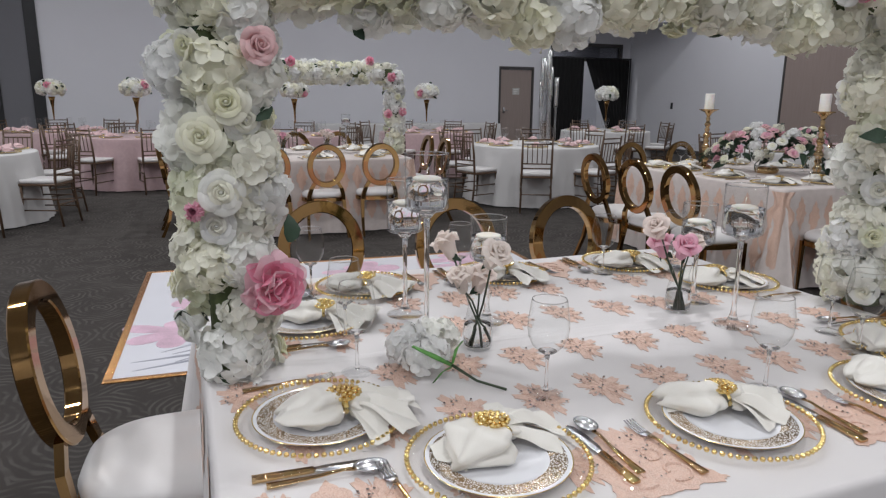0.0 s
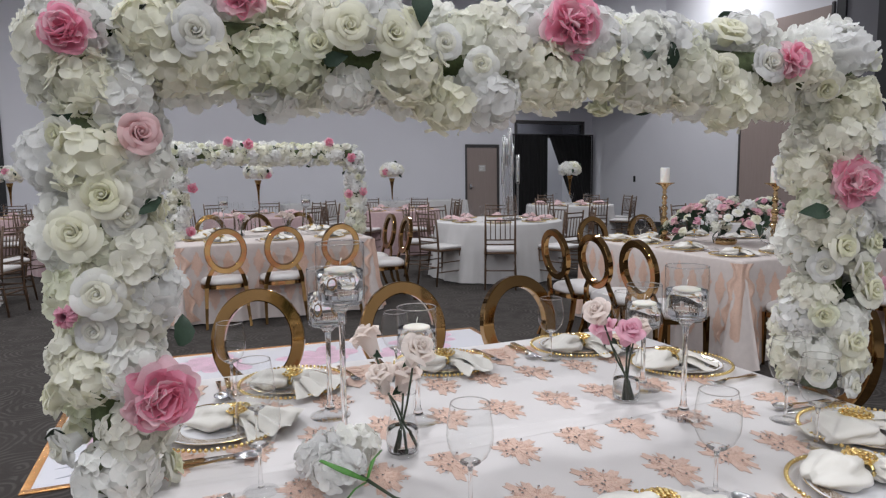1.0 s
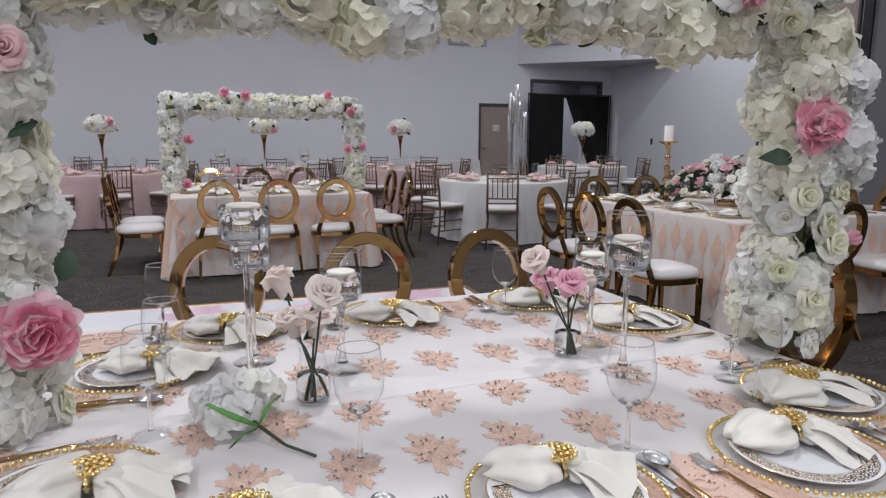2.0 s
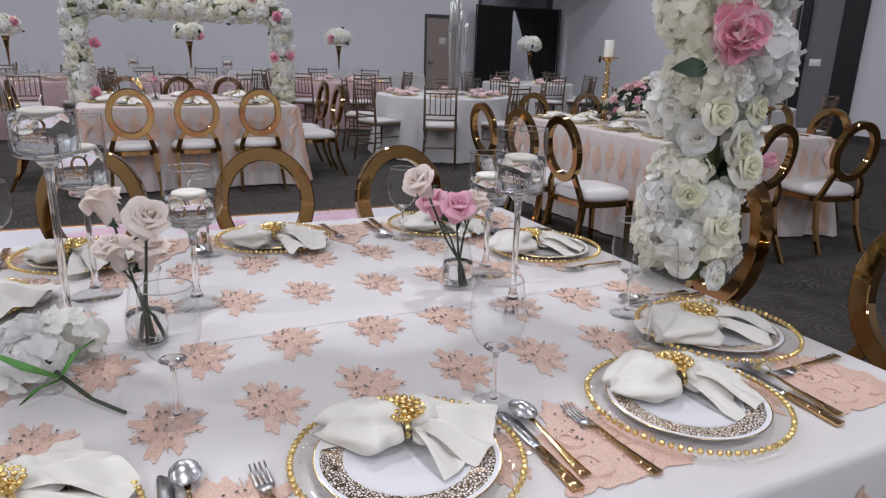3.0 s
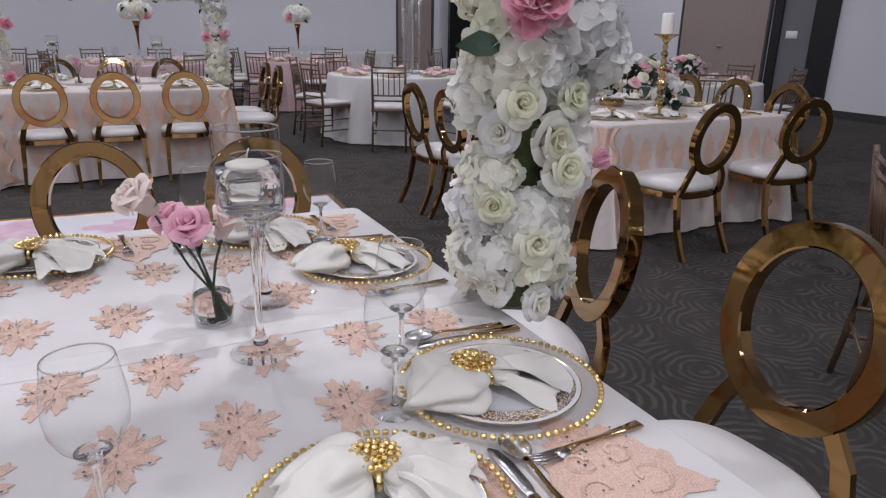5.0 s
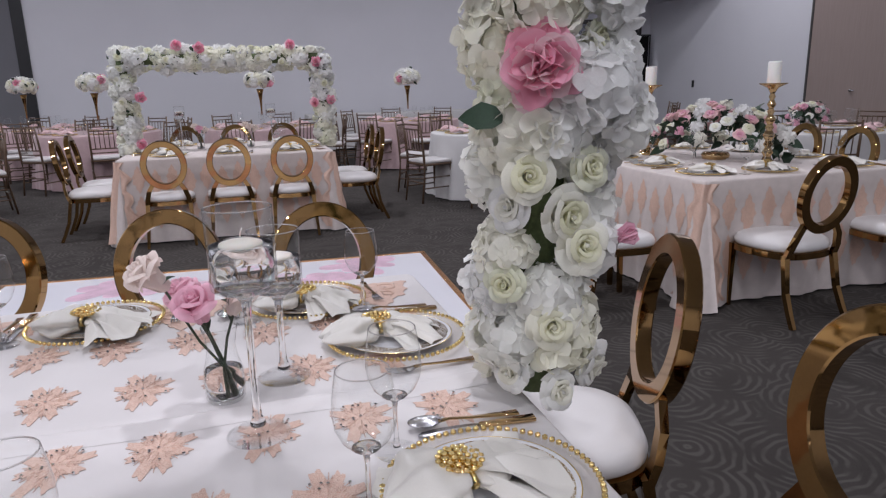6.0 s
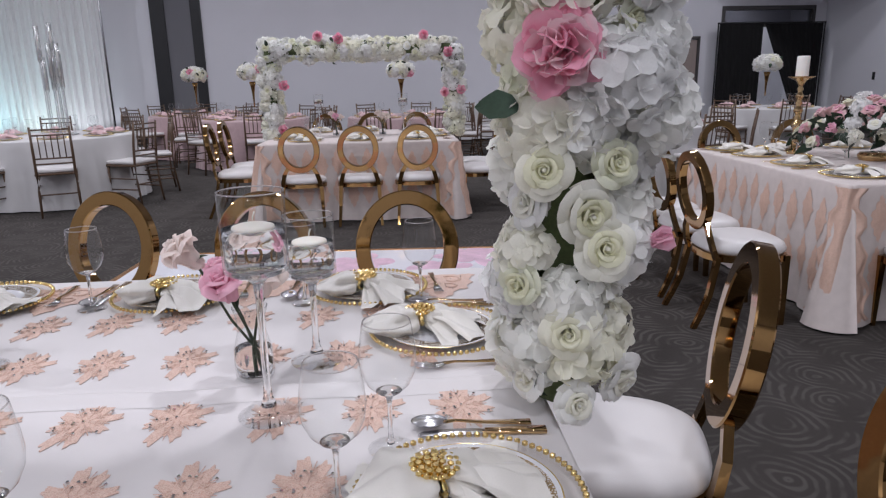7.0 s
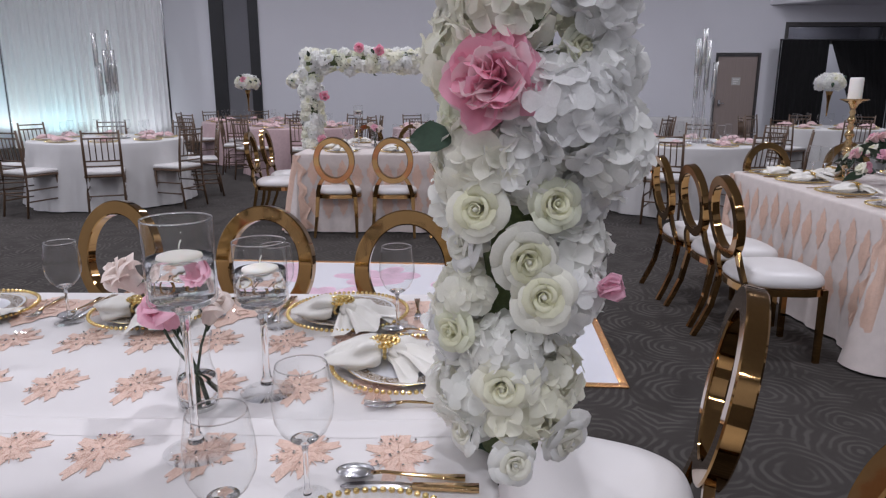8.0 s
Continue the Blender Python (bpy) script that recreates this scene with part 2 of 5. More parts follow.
WATER = solid_glass("water", 1.33)
DRAPE_W = petal_material("sheer_white_drape", (0.90, 0.90, 0.89), (0.90, 0.90, 0.89), 0.0, 0.5)
MAT_W = material("glossy_white_vinyl", (0.72, 0.72, 0.77), 0.25, var=0.03, scale=3, coat=0.2)
MAT_PINK = material("printed_pink_ink", (0.66, 0.46, 0.56), 0.28, var=0.35, scale=9)
MAT_GREY = material("printed_grey_ink", (0.30, 0.31, 0.36), 0.28, var=0.3, scale=9)
SEQUIN_GOLD = material("gold_sequin_trim", (0.72, 0.38, 0.16), 0.25, 0.9, var=0.35, scale=60, bump=1.0, bscale=300)
LAMP_LENS = glow("lamp_lens", (1.0, 0.97, 0.93), 14.0)


# ---- mesh helpers ----
def mesh_of(name, bm, mat, smooth=True):
    me = bpy.data.meshes.new(name)
    bm.normal_update()
    bm.to_mesh(me)
    bm.free()
    for m in (mat if isinstance(mat, (list, tuple)) else [mat]):
        me.materials.append(m)
    if smooth:
        for p in me.polygons:
            p.use_smooth = True
    return me


def part(name, bm, mat, parent, label="", smooth=True):
    """One mesh object under a thing or a part. bm may be a finished mesh."""
    me = bm if isinstance(bm, bpy.types.Mesh) else mesh_of(name, bm, mat, smooth)
    ob = new(name, me)
    ob.parent = parent
    if label:
        ob["label"] = label
    return ob


def thing(name, label, category, m=None, group="", kind=""):
    ob = new(name)
    ob.empty_display_size = 0.05
    if m is not None:
        ob.matrix_world = m
    return tagged(ob, label, category, group, kind)


def box(bm, x0, x1, y0, y1, z0, z1, bevel=0.0, seg=2):
    r = bmesh.ops.create_cube(bm, size=1)
    vs = r["verts"]
    bmesh.ops.transform(bm, matrix=Matrix.LocRotScale(((x0 + x1) / 2, (y0 + y1) / 2, (z0 + z1) / 2), None, (abs(x1 - x0), abs(y1 - y0), abs(z1 - z0))), verts=vs)
    if bevel:
        es = list({e for v in vs for e in v.link_edges})
        bmesh.ops.bevel(bm, geom=es, offset=bevel, segments=seg, affect="EDGES", profile=0.5)
    return bm


def lathe(bm, profile, seg=24, at=(0, 0, 0), closed=False):
    """Turn a profile of (radius, height) round z."""
    rings = []
    for r, z in profile:
        if r < 1e-6:
            rings.append([bm.verts.new((at[0], at[1], at[2] + z))])
        else:
            rings.append([bm.verts.new((at[0] + r * math.cos(2 * math.pi * k / seg), at[1] + r * math.sin(2 * math.pi * k / seg), at[2] + z)) for k in range(seg)])
    for a, b in zip(rings, rings[1:]):
        for k in range(seg):
            k2 = (k + 1) % seg
            q = [a[k % len(a)], a[k2 % len(a)], b[k2 % len(b)], b[k % len(b)]]
            q = list(dict.fromkeys(q))
            if len(q) > 2:
                bm.faces.new(q)
    return bm


def tube(bm, pts, rad, seg=8, cap=True):
    """A round bar along points; rad is a number or one for each point."""
    pts = [Vector(p) for p in pts]
    rads = rad if isinstance(rad, (list, tuple)) else [rad] * len(pts)
    rings = []
    for i, p in enumerate(pts):
        d = (pts[min(i + 1, len(pts) - 1)] - pts[max(i - 1, 0)]).normalized()
        q = d.to_track_quat("Z", "Y").to_matrix()
        rings.append([bm.verts.new(p + q @ Vector((rads[i] * math.cos(2 * math.pi * k / seg), rads[i] * math.sin(2 * math.pi * k / seg), 0))) for k in range(seg)])
    for a, b in zip(rings, rings[1:]):
        for k in range(seg):
            bm.faces.new((a[k], a[(k + 1) % seg], b[(k + 1) % seg], b[k]))
    if cap:
        bm.faces.new(rings[0][::-1])
        bm.faces.new(rings[-1])
    return bm


def sweep_rect(bm, pts, half_w, half_t, side):
    """A flat bar along points; side: direction of its width."""
    side = Vector(side).normalized()
    rings = []
    pts = [Vector(p) for p in pts]
    for i, p in enumerate(pts):
        d = (pts[min(i + 1, len(pts) - 1)] - pts[max(i - 1, 0)]).normalized()
        nn = d.cross(side).normalized()
        w = half_w[i] if isinstance(half_w, list) else half_w
        rings.append([bm.verts.new(p + side * (w * a) + nn * (half_t * b)) for a, b in ((-1, -1), (1, -1), (1, 1), (-1, 1))])
    for a, b in zip(rings, rings[1:]):
        for k in range(4):
            bm.faces.new((a[k], a[(k + 1) % 4], b[(k + 1) % 4], b[k]))
    bm.faces.new(rings[0][::-1])
    bm.faces.new(rings[-1])
    return bm


def ngon_prism(bm, outline, z0, z1):
    """A flat plate of any outline."""
    lo = [bm.verts.new((x, y, z0)) for x, y in outline]
    hi = [bm.verts.new((x, y, z1)) for x, y in outline]
    n = len(outline)
    bm.faces.new(hi)
    for k in range(n):
        bm.faces.new((lo[k], lo[(k + 1) % n], hi[(k + 1) % n], hi[k]))
    return bm


def structure(name, bm, mat, label, category, smooth=False):
    return tagged(new(name, mesh_of(name, bm, mat, smooth)), label, category, kind="structure")


# ---- the hall ----
bm = bmesh.new()
box(bm, ROOM_L - 0.2, ROOM_R + 0.2, ROOM_F - 0.2, ROOM_B + 0.2, -0.1, 0)
structure("floor", bm, CARPET, "dark grey carpet woven with rippling ring patterns", "carpet floor")
bm = bmesh.new()
box(bm, ROOM_L - 0.2, ROOM_R + 0.2, ROOM_F - 0.2, ROOM_B + 0.2, ROOM_H, ROOM_H + 0.15)
structure("ceiling", bm, CEIL, "plain white hall ceiling with recessed lamps", "ceiling")
# back wall, with the opening behind the black drape
AX0, AX1 = 9.42, 11.55
bm = bmesh.new()
box(bm, ROOM_L, 7.85, ROOM_B, ROOM_B + 0.2, 0, ROOM_H)
box(bm, 7.85, 8.87, ROOM_B, ROOM_B + 0.2, 2.17, ROOM_H)
box(bm, 8.87, AX0, ROOM_B, ROOM_B + 0.2, 0, ROOM_H)
box(bm, AX0, AX1, ROOM_B, ROOM_B + 0.2, 2.76, ROOM_H)
box(bm, AX1, ROOM_R, ROOM_B, ROOM_B + 0.2, 0, ROOM_H)
structure("wall_north", bm, WALL, "pale lavender-grey painted hall wall", "wall")
for nm, b in (("wall_east", (ROOM_R, ROOM_R + 0.2, ROOM_F, ROOM_B, 0, ROOM_H)), ("wall_west", (ROOM_L - 0.2, ROOM_L, ROOM_F, ROOM_B, 0, ROOM_H)), ("wall_south", (ROOM_L, ROOM_R, ROOM_F - 0.2, ROOM_F, 0, ROOM_H))):
    bm = bmesh.new()
    box(bm, *b)
    structure(nm, bm, WALL, "pale lavender-grey painted hall wall", "wall")
# the bulkhead over the corner entry: its face runs slantwise from wall to wall
bm = bmesh.new()
ngon_prism(bm, [(8.95, ROOM_B - 0.002), (11.898, 13.55), (11.898, ROOM_B - 0.002)], 3.2, ROOM_H - 0.002)
bmesh.ops.contextual_create(bm, geom=[e for e in bm.edges if e.is_boundary])
structure("bulkhead", bm, WALL, "grey painted bulkhead slanting over the corner entry", "bulkhead")
# lobby behind the opening
bm = bmesh.new()
box(bm, AX0 - 0.4, AX1 + 0.4, ROOM_B + 1.6, ROOM_B + 1.7, 0, 3.2)
box(bm, AX0 - 0.5, AX0 - 0.4, ROOM_B + 0.2, ROOM_B + 1.6, 0, 3.2)
box(bm, AX1 + 0.4, AX1 + 0.5, ROOM_B + 0.2, ROOM_B + 1.6, 0, 3.2)
box(bm, AX0 - 0.5, AX1 + 0.5, ROOM_B + 0.2, ROOM_B + 1.7, 3.2, 3.3)
box(bm, AX0 - 0.5, AX1 + 0.5, ROOM_B + 0.2, ROOM_B + 1.7, -0.1, 0)
structure("lobby_wall", bm, WALL, "grey painted lobby seen through the entry", "wall")
bm = bmesh.new()
for b in ((ROOM_L, 7.83, ROOM_B - 0.015, ROOM_B, 0.0, 0.12), (8.89, AX0, ROOM_B - 0.015, ROOM_B, 0, 0.12)):
    box(bm, *b, bevel=0.003, seg=1)
structure("baseboard_north", bm, BASEB, "dark rubber baseboard", "baseboard")
bm = bmesh.new()
for b in ((ROOM_R - 0.015, ROOM_R, ROOM_F, 7.75, 0.0, 0.12), (ROOM_R - 0.015, ROOM_R, 11.2, ROOM_B - 0.02, 0, 0.12)):
    box(bm, *b, bevel=0.003, seg=1)
structure("baseboard_east", bm, BASEB, "dark rubber baseboard", "baseboard")

# closed service door
d = thing("door_1", "closed grey oak door in a dark steel frame", "door", pose(8.36, ROOM_B, 0), kind="structure")
bm = bmesh.new()
box(bm, -0.455, 0.455, 0.02, 0.07, 0.01, 2.09, 0.003, 1)
part("door_leaf", bm, DOOR_WOOD, d, smooth=False)
for x0, x1, z0, z1 in ((-0.51, -0.458, 0, 2.165), (0.458, 0.51, 0, 2.165), (-0.457, 0.457, 2.1, 2.165)):
    bm = bmesh.new()
    box(bm, x0, x1, -0.02, 0.12, z0, z1, 0.004, 1)
    part("door_frame", bm, FRAME_DK, d, "dark steel frame", smooth=False)
bm = bmesh.new()
box(bm, -0.38, -0.34, -0.035, 0.02, 0.98, 1.12, 0.005)
box(bm, -0.37, -0.25, -0.055, -0.035, 1.03, 1.05, 0.006)
part("door_handle", bm, STEEL, d, "steel lever handle")
bm = bmesh.new()
box(bm, -0.1, 0.1, 0.012, 0.0195, 1.45, 1.62, 0.002, 1)
part("sign_plate", bm, SIGN_GREY, d, "small grey sign plate", smooth=False)
bm = bmesh.new()
for k in range(3):
    box(bm, -0.07, 0.07 - 0.03 * k, 0.009, 0.0118, 1.575 - 0.045 * k, 1.59 - 0.045 * k)
part("sign_lines", bm, PLASTIC_W, d, smooth=False)

# tall oak door panel and black posts in the east wall
d = thing("door_2", "tall closed taupe oak door leaf in the east wall", "door", pose(ROOM_R, 10.1, 0), kind="structure")
bm = bmesh.new()
box(bm, -0.05, 0.0, -1.0, 1.0, 0.01, 4.4, 0.004, 1)
part("door_leaf", bm, PANEL_WOOD, d, smooth=False)
bm = bmesh.new()
box(bm, -0.06, 0.0, 1.003, 1.05, 0, 4.45, 0.003, 1)
box(bm, -0.06, 0.0, -1.003, -1.05, 0, 4.45, 0.003, 1)
part("door_frame", bm, FRAME_DK, d, smooth=False)
bm = bmesh.new()
tube(bm, [(-0.05, 0, 1.05), (-0.10, 0, 1.05)], 0.012)
tube(bm, [(-0.10, 0, 1.05), (-0.10, -0.11, 1.05)], 0.01)
bmesh.ops.create_uvsphere(bm, u_segments=12, v_segments=8, radius=0.03, matrix=Matrix.Translation((-0.06, 0, 1.05)))
part("door_handle", bm, STEEL, d, "steel lever handle")


def slot(name, m, wide, post_a, post_b):
    """A grey recessed strip between two black posts, from floor to ceiling."""
    s = thing(name, "grey wall strip between tall black posts", "wall strip", m, kind="structure")
    bm = bmesh.new()
    box(bm, post_a, wide - post_b, -0.012, 0.0, 0.0, ROOM_H - 0.01)
    part("strip", bm, WALL_DARK, s, smooth=False)
    for x0, x1 in ((0, post_a), (wide - post_b, wide)):
        bm = bmesh.new()
        box(bm, x0, x1, -0.05, 0.0, 0.0, ROOM_H - 0.01, 0.004, 1)
        part("post", bm, BLACK_TRIM, s, smooth=False)
    return s


slot("wall_slot_1", pose(ROOM_R, 9.0, 0, 0, 0, -90), 1.2, 0.18, 0.42)
slot("wall_slot_2", pose(-3.68, ROOM_B, 0), 1.1, 0.32, 0.22)
sw = thing("light_switch", "white double light switch plate on the grey strip", "light switch", pose(ROOM_R - 0.0125, 8.6, 1.28, 0, 0, -90))
bm = bmesh.new()
box(bm, -0.11, 0.11, -0.008, 0, -0.06, 0.06, 0.003)
part("plate", bm, PLASTIC_W, sw)
for x in (-0.045, 0.045):
    bm = bmesh.new()
    box(bm, x - 0.018, x + 0.018, -0.013, -0.0075, -0.035, 0.035, 0.002)
    part("rocker", bm, PLASTIC_W, sw)
sw = thing("wall_switch", "small dark switch plate beside the entry", "light switch", pose(ROOM_R, 14.6, 1.2, 0, 0, -90))
bm = bmesh.new()
box(bm, -0.04, 0.04, -0.012, 0, -0.08, 0.08, 0.003)
part("plate", bm, BLACK_TRIM, sw)
# felt panels high on the walls
for x in (-1.35, 0.35, 3.6, 4.9, 6.2, 7.5):
    a = thing("acoustic_panel", "grey felt acoustic panel high on the wall", "wall panel", pose(x, ROOM_B, 4.5), "acoustic panels")
    bm = bmesh.new()
    box(bm, -0.53, 0.53, -0.06, 0, -0.9, 0.9, 0.01)
    part("felt", bm, ACOUSTIC, a, smooth=False)
for k in range(2):
    a = thing("acoustic_panel", "grey felt acoustic panel high on the bulkhead", "wall panel", pose(9.55 + 1.0 * k, 15.88 - 1.0 * k, 4.4, 0, 0, -45), "acoustic panels")
    bm = bmesh.new()
    box(bm, -0.5, 0.5, -0.06, 0.0, -0.75, 0.75, 0.01)
    part("felt", bm, ACOUSTIC, a, smooth=False)

# entry opening: dark frame with a glazed light above, black drape below
w = thing("window_1", "dark-framed transom window above the entry", "window", pose((AX0 + AX1) / 2, ROOM_B, 0), kind="structure")
hw = (AX1 - AX0) / 2
for x0, x1, z0, z1 in ((-hw - 0.07, -hw, 0, 2.83), (hw, hw + 0.07, 0, 2.83), (-hw, hw, 2.74, 2.83), (-hw, hw, 2.36, 2.44)):
    bm = bmesh.new()
    box(bm, x0, x1, -0.03, 0.15, z0, z1, 0.004, 1)
    part("frame", bm, FRAME_DK, w, smooth=False)
bm = bmesh.new()
box(bm, -hw, hw, 0.08, 0.086, 2.44, 2.74)
part("pane", bm, GLASS_DARK, w, smooth=False)


def drape_sheet(bm, x0, x1, z_top, z_bot, folds, amp, gather=None, step=0.02):
    """A hanging cloth with folds; gather(u, v) shifts x as the cloth is drawn aside."""
    nx, nz = max(2, int(abs(x1 - x0) / step)), 14
    grid = []
    for j in range(nz + 1):
        v = j / nz
        row = []
        for i in range(nx + 1):
            u = i / nx
            x = x0 + (x1 - x0) * u
            if gather:
                x = gather(u, v)
            y = amp * (0.4 + 0.6 * v) * (math.sin(2 * math.pi * folds * u + 1.3 * math.sin(7 * u)) + 0.4 * math.sin(2 * math.pi * folds * 2.3 * u + 2 * v))
            row.append(bm.verts.new((x, y, z_top + (z_bot - z_top) * v)))
        grid.append(row)
    for a, b in zip(grid, grid[1:]):
        for i in range(nx):
            bm.faces.new((a[i], a[i + 1], b[i + 1], b[i]))
    return bm


bd = thing("black_drape", "black cloth drapes drawn apart at the entry", "curtain", pose((AX0 + AX1) / 2, ROOM_B - 0.28, 0))
bm = bmesh.new()
drape_sheet(bm, -1.3, -0.2, 2.42, 0.02, 9, 0.02, lambda u, v: -1.3 + 1.05 * u + 0.0 * v)
part("panel", bm, BLACK_CLOTH, bd)
bm = bmesh.new()
drape_sheet(bm, -0.2, 1.15, 2.41, 0.02, 10, 0.02, lambda u, v: 1.2 - (1 - u) * (1.42 - 0.8 * min(1, v * 1.25)))
part("panel", bm, BLACK_CLOTH, bd)
bm = bmesh.new()
tube(bm, [(-1.35, 0, 2.43), (1.25, 0, 2.43)], 0.018)
for x in (-1.33, 1.23):
    tube(bm, [(x, 0, 0), (x, 0, 2.43)], 0.018)
part("pole", bm, BLACK_TRIM, bd)

# white stage drape with soft uplights
wd = thing("stage_drape", "sheer white floor-length drapes lit softly from behind", "curtain", pose(-6.1, ROOM_B - 0.7, 0))
for k in range(4):
    bm = bmesh.new()
    x0 = -2.0 + k * 0.9
    drape_sheet(bm, x0, x0 + 0.92, 5.2, 0.02, 5 + k % 2, 0.045, step=0.015)
    part("panel", bm, DRAPE_W, wd)
bm = bmesh.new()
tube(bm, [(-2.05, 0, 5.22), (1.65, 0, 5.22)], 0.025)
for x in (-2.03, 1.63):
    tube(bm, [(x, 0, 0), (x, 0, 5.22)], 0.025)
part("pole", bm, STEEL, wd)
for x, c, e in ((-8.0, (0.8, 1.0, 0.95), 36), (-7.1, (0.55, 0.95, 1.0), 40), (-6.1, (0.8, 1.0, 0.95), 30), (-5.1, (0.9, 0.95, 1.0), 20)):
    u = thing("uplight", "small black floor uplight behind the drapes", "lamp", pose(x, ROOM_B - 0.3, 0), "uplights")
    bm = bmesh.new()
    lathe(bm, [(0, 0), (0.09, 0), (0.1, 0.02), (0.1, 0.14), (0.085, 0.16), (0, 0.155)], 16)
    part("can", bm, BLACK_TRIM, u)
    la = bpy.data.lights.new("uplight_beam", "SPOT")
    la.energy, la.color, la.spot_size, la.shadow_soft_size = e, c, radians(130), 0.12
    lo = new("uplight_beam", la)
    lo.parent, lo.matrix_local = u, look((0, 0.1, 0.2), (0, -0.3, 3.0))

# lobby lamp
lm = thing("lobby_lamp", "round white lobby ceiling lamp, lit", "lamp", pose(10.4, ROOM_B + 0.95, 3.2))
bm = bmesh.new()
lathe(bm, [(0.13, 0.0), (0.16, 0.0), (0.16, -0.02), (0.13, -0.03)], 24)
part("ring", bm, PLASTIC_W, lm)
la = bpy.data.lights.new("lamp_light", "AREA")
la.shape, la.size, la.energy, la.color = "DISK", 0.26, 18, (0.95, 0.97, 1.0)
lo = new("lamp_light", la)
lo.parent, lo.matrix_local = lm, pose(0, 0, -0.02)

# ceiling lamps
for ix in range(5):
    for iy in range(6):
        x, y = -7.3 + 4.5 * ix, -9.6 + 4.2 * iy
        if (ix == 4 and iy < 5) or (ix == 3 and iy == 3):
            continue
        lm = thing("ceiling_lamp", "round recessed white ceiling lamp, lit", "lamp", pose(x, y, ROOM_H), "ceiling lamps")
        bm = bmesh.new()
        lathe(bm, [(0.17, 0.0), (0.2, 0.0), (0.2, -0.012), (0.165, -0.03), (0.16, -0.012)], 24)
        part("ring", bm, PLASTIC_W, lm)
        la = bpy.data.lights.new("lamp_light", "AREA")
        la.shape, la.size, la.spread, la.energy, la.color = "DISK", 0.32, radians(172), LAMP_W * (1.25 if ix == 4 else 1.0), (0.945, 0.95, 1.0)
        lo = new("lamp_light", la)
        lo.parent, lo.matrix_local = lm, pose(0, 0, -0.02)


# ---- flowers ----
def petal(bm, base, out, up, length, width, cup, curl, n=3, mi=0, cols=2, ruffle=0.05):
    """A cupped, round-ended petal from base; out: the way it grows; up: its inner side; curl: bend of the tip outwards."""
    out, up = Vector(out).normalized(), Vector(up)
    side = out.cross(up).normalized()
    up = side.cross(out).normalized()
    rows = []
    for i in range(n + 1):
        t = i / n
        w = width * (0.22 + 0.80 * math.sin(1.75 * t)) * (1.0 if i < n else 0.66)
        row = []
        for j in range(cols + 1):
            v = 2 * j / cols - 1
            d = t - 0.13 * v * v * t
            c = Vector(base) + out * (length * d * (1 - 0.25 * abs(curl) * d)) - up * (length * curl * d * d)
            row.append(bm.verts.new(c + side * (w * 0.5 * v) + up * (cup * width * 0.5 * v * v + random.uniform(-1, 1) * ruffle * width * t * (0.4 + 0.9 * abs(v)))))
        rows.append(row)
    for a, b in zip(rows, rows[1:]):
        for j in range(cols):
            f = bm.faces.new((a[j], a[j + 1], b[j + 1], b[j]))
            f.material_index = mi


def rose_mesh(name, mat, r=0.05, opened=0.8, tall=1.0):
    """A rose of wrapped, overlapping petals with rolled rims; its face looks along +z."""
    bm = bmesh.new()
    lathe(bm, [(0.0, r * 0.62 * tall), (r * 0.06, r * 0.6 * tall), (r * 0.10, r * 0.3), (r * 0.10, -r * 0.2)], 7)
    counts = (2, 3, 3, 4, 5)
    for lay, count in enumerate(counts):
        f = lay / (len(counts) - 1)
        for i in range(count):
            a = 2 * math.pi * i / count + 1.1 * lay + random.uniform(-0.3, 0.3)
            span = 2 * math.pi / count * random.uniform(0.66, 0.86)
            r0 = r * (0.09 + 0.22 * f)
            r1 = r * (0.15 + (0.30 + 0.52 * opened) * f ** 1.1) * random.uniform(0.9, 1.08)
            h0 = -r * (0.15 + 0.3 * tall * f)
            h1 = r * tall * (0.66 - 0.40 * opened * f ** 1.6 + random.uniform(-0.07, 0.07))
            lip = r * (0.03 + 0.17 * f) * random.uniform(0.6, 1.3)
            tilt = random.uniform(-0.12, 0.12)
            rows = []
            for v in (0, 0.35, 0.7, 0.9, 1.0):
                row = []
                for u in (-1, -0.78, -0.5, -0.17, 0.17, 0.5, 0.78, 1):
                    ang = a + span * u * (0.6 + 0.4 * math.sin(v * 2.2))
                    rim = lip * (1 - 0.5 * u * u) if v == 1.0 else 0
                    rad = (r0 + (r1 - r0) * v ** (1.5 if opened > 0.6 else 1.0)) * (1 - 0.10 * u * u * f) + r * 0.05 * u * (1 - f * 0.5) + rim
                    z = h0 + (h1 - h0) * math.sin(v * 1.5708) * (1 - 0.34 * u * u * v + tilt * u * v) - rim * 0.55
                    row.append(bm.verts.new((rad * math.cos(ang), rad * math.sin(ang), z + random.uniform(-1, 1) * r * 0.018 * v)))
                rows.append(row)
            for p, q in zip(rows, rows[1:]):
                for c in range(7):
                    bm.faces.new((p[c], p[c + 1], q[c + 1], q[c])).material_index = 1 if lay < 3 else 0
    lathe(bm, [(r * 0.32, -r * 0.15 * tall), (r * 0.3, -r * 0.35 * tall), (r * 0.1, -r * 0.5 * tall)], 8)
    return mesh_of(name, bm, mat)


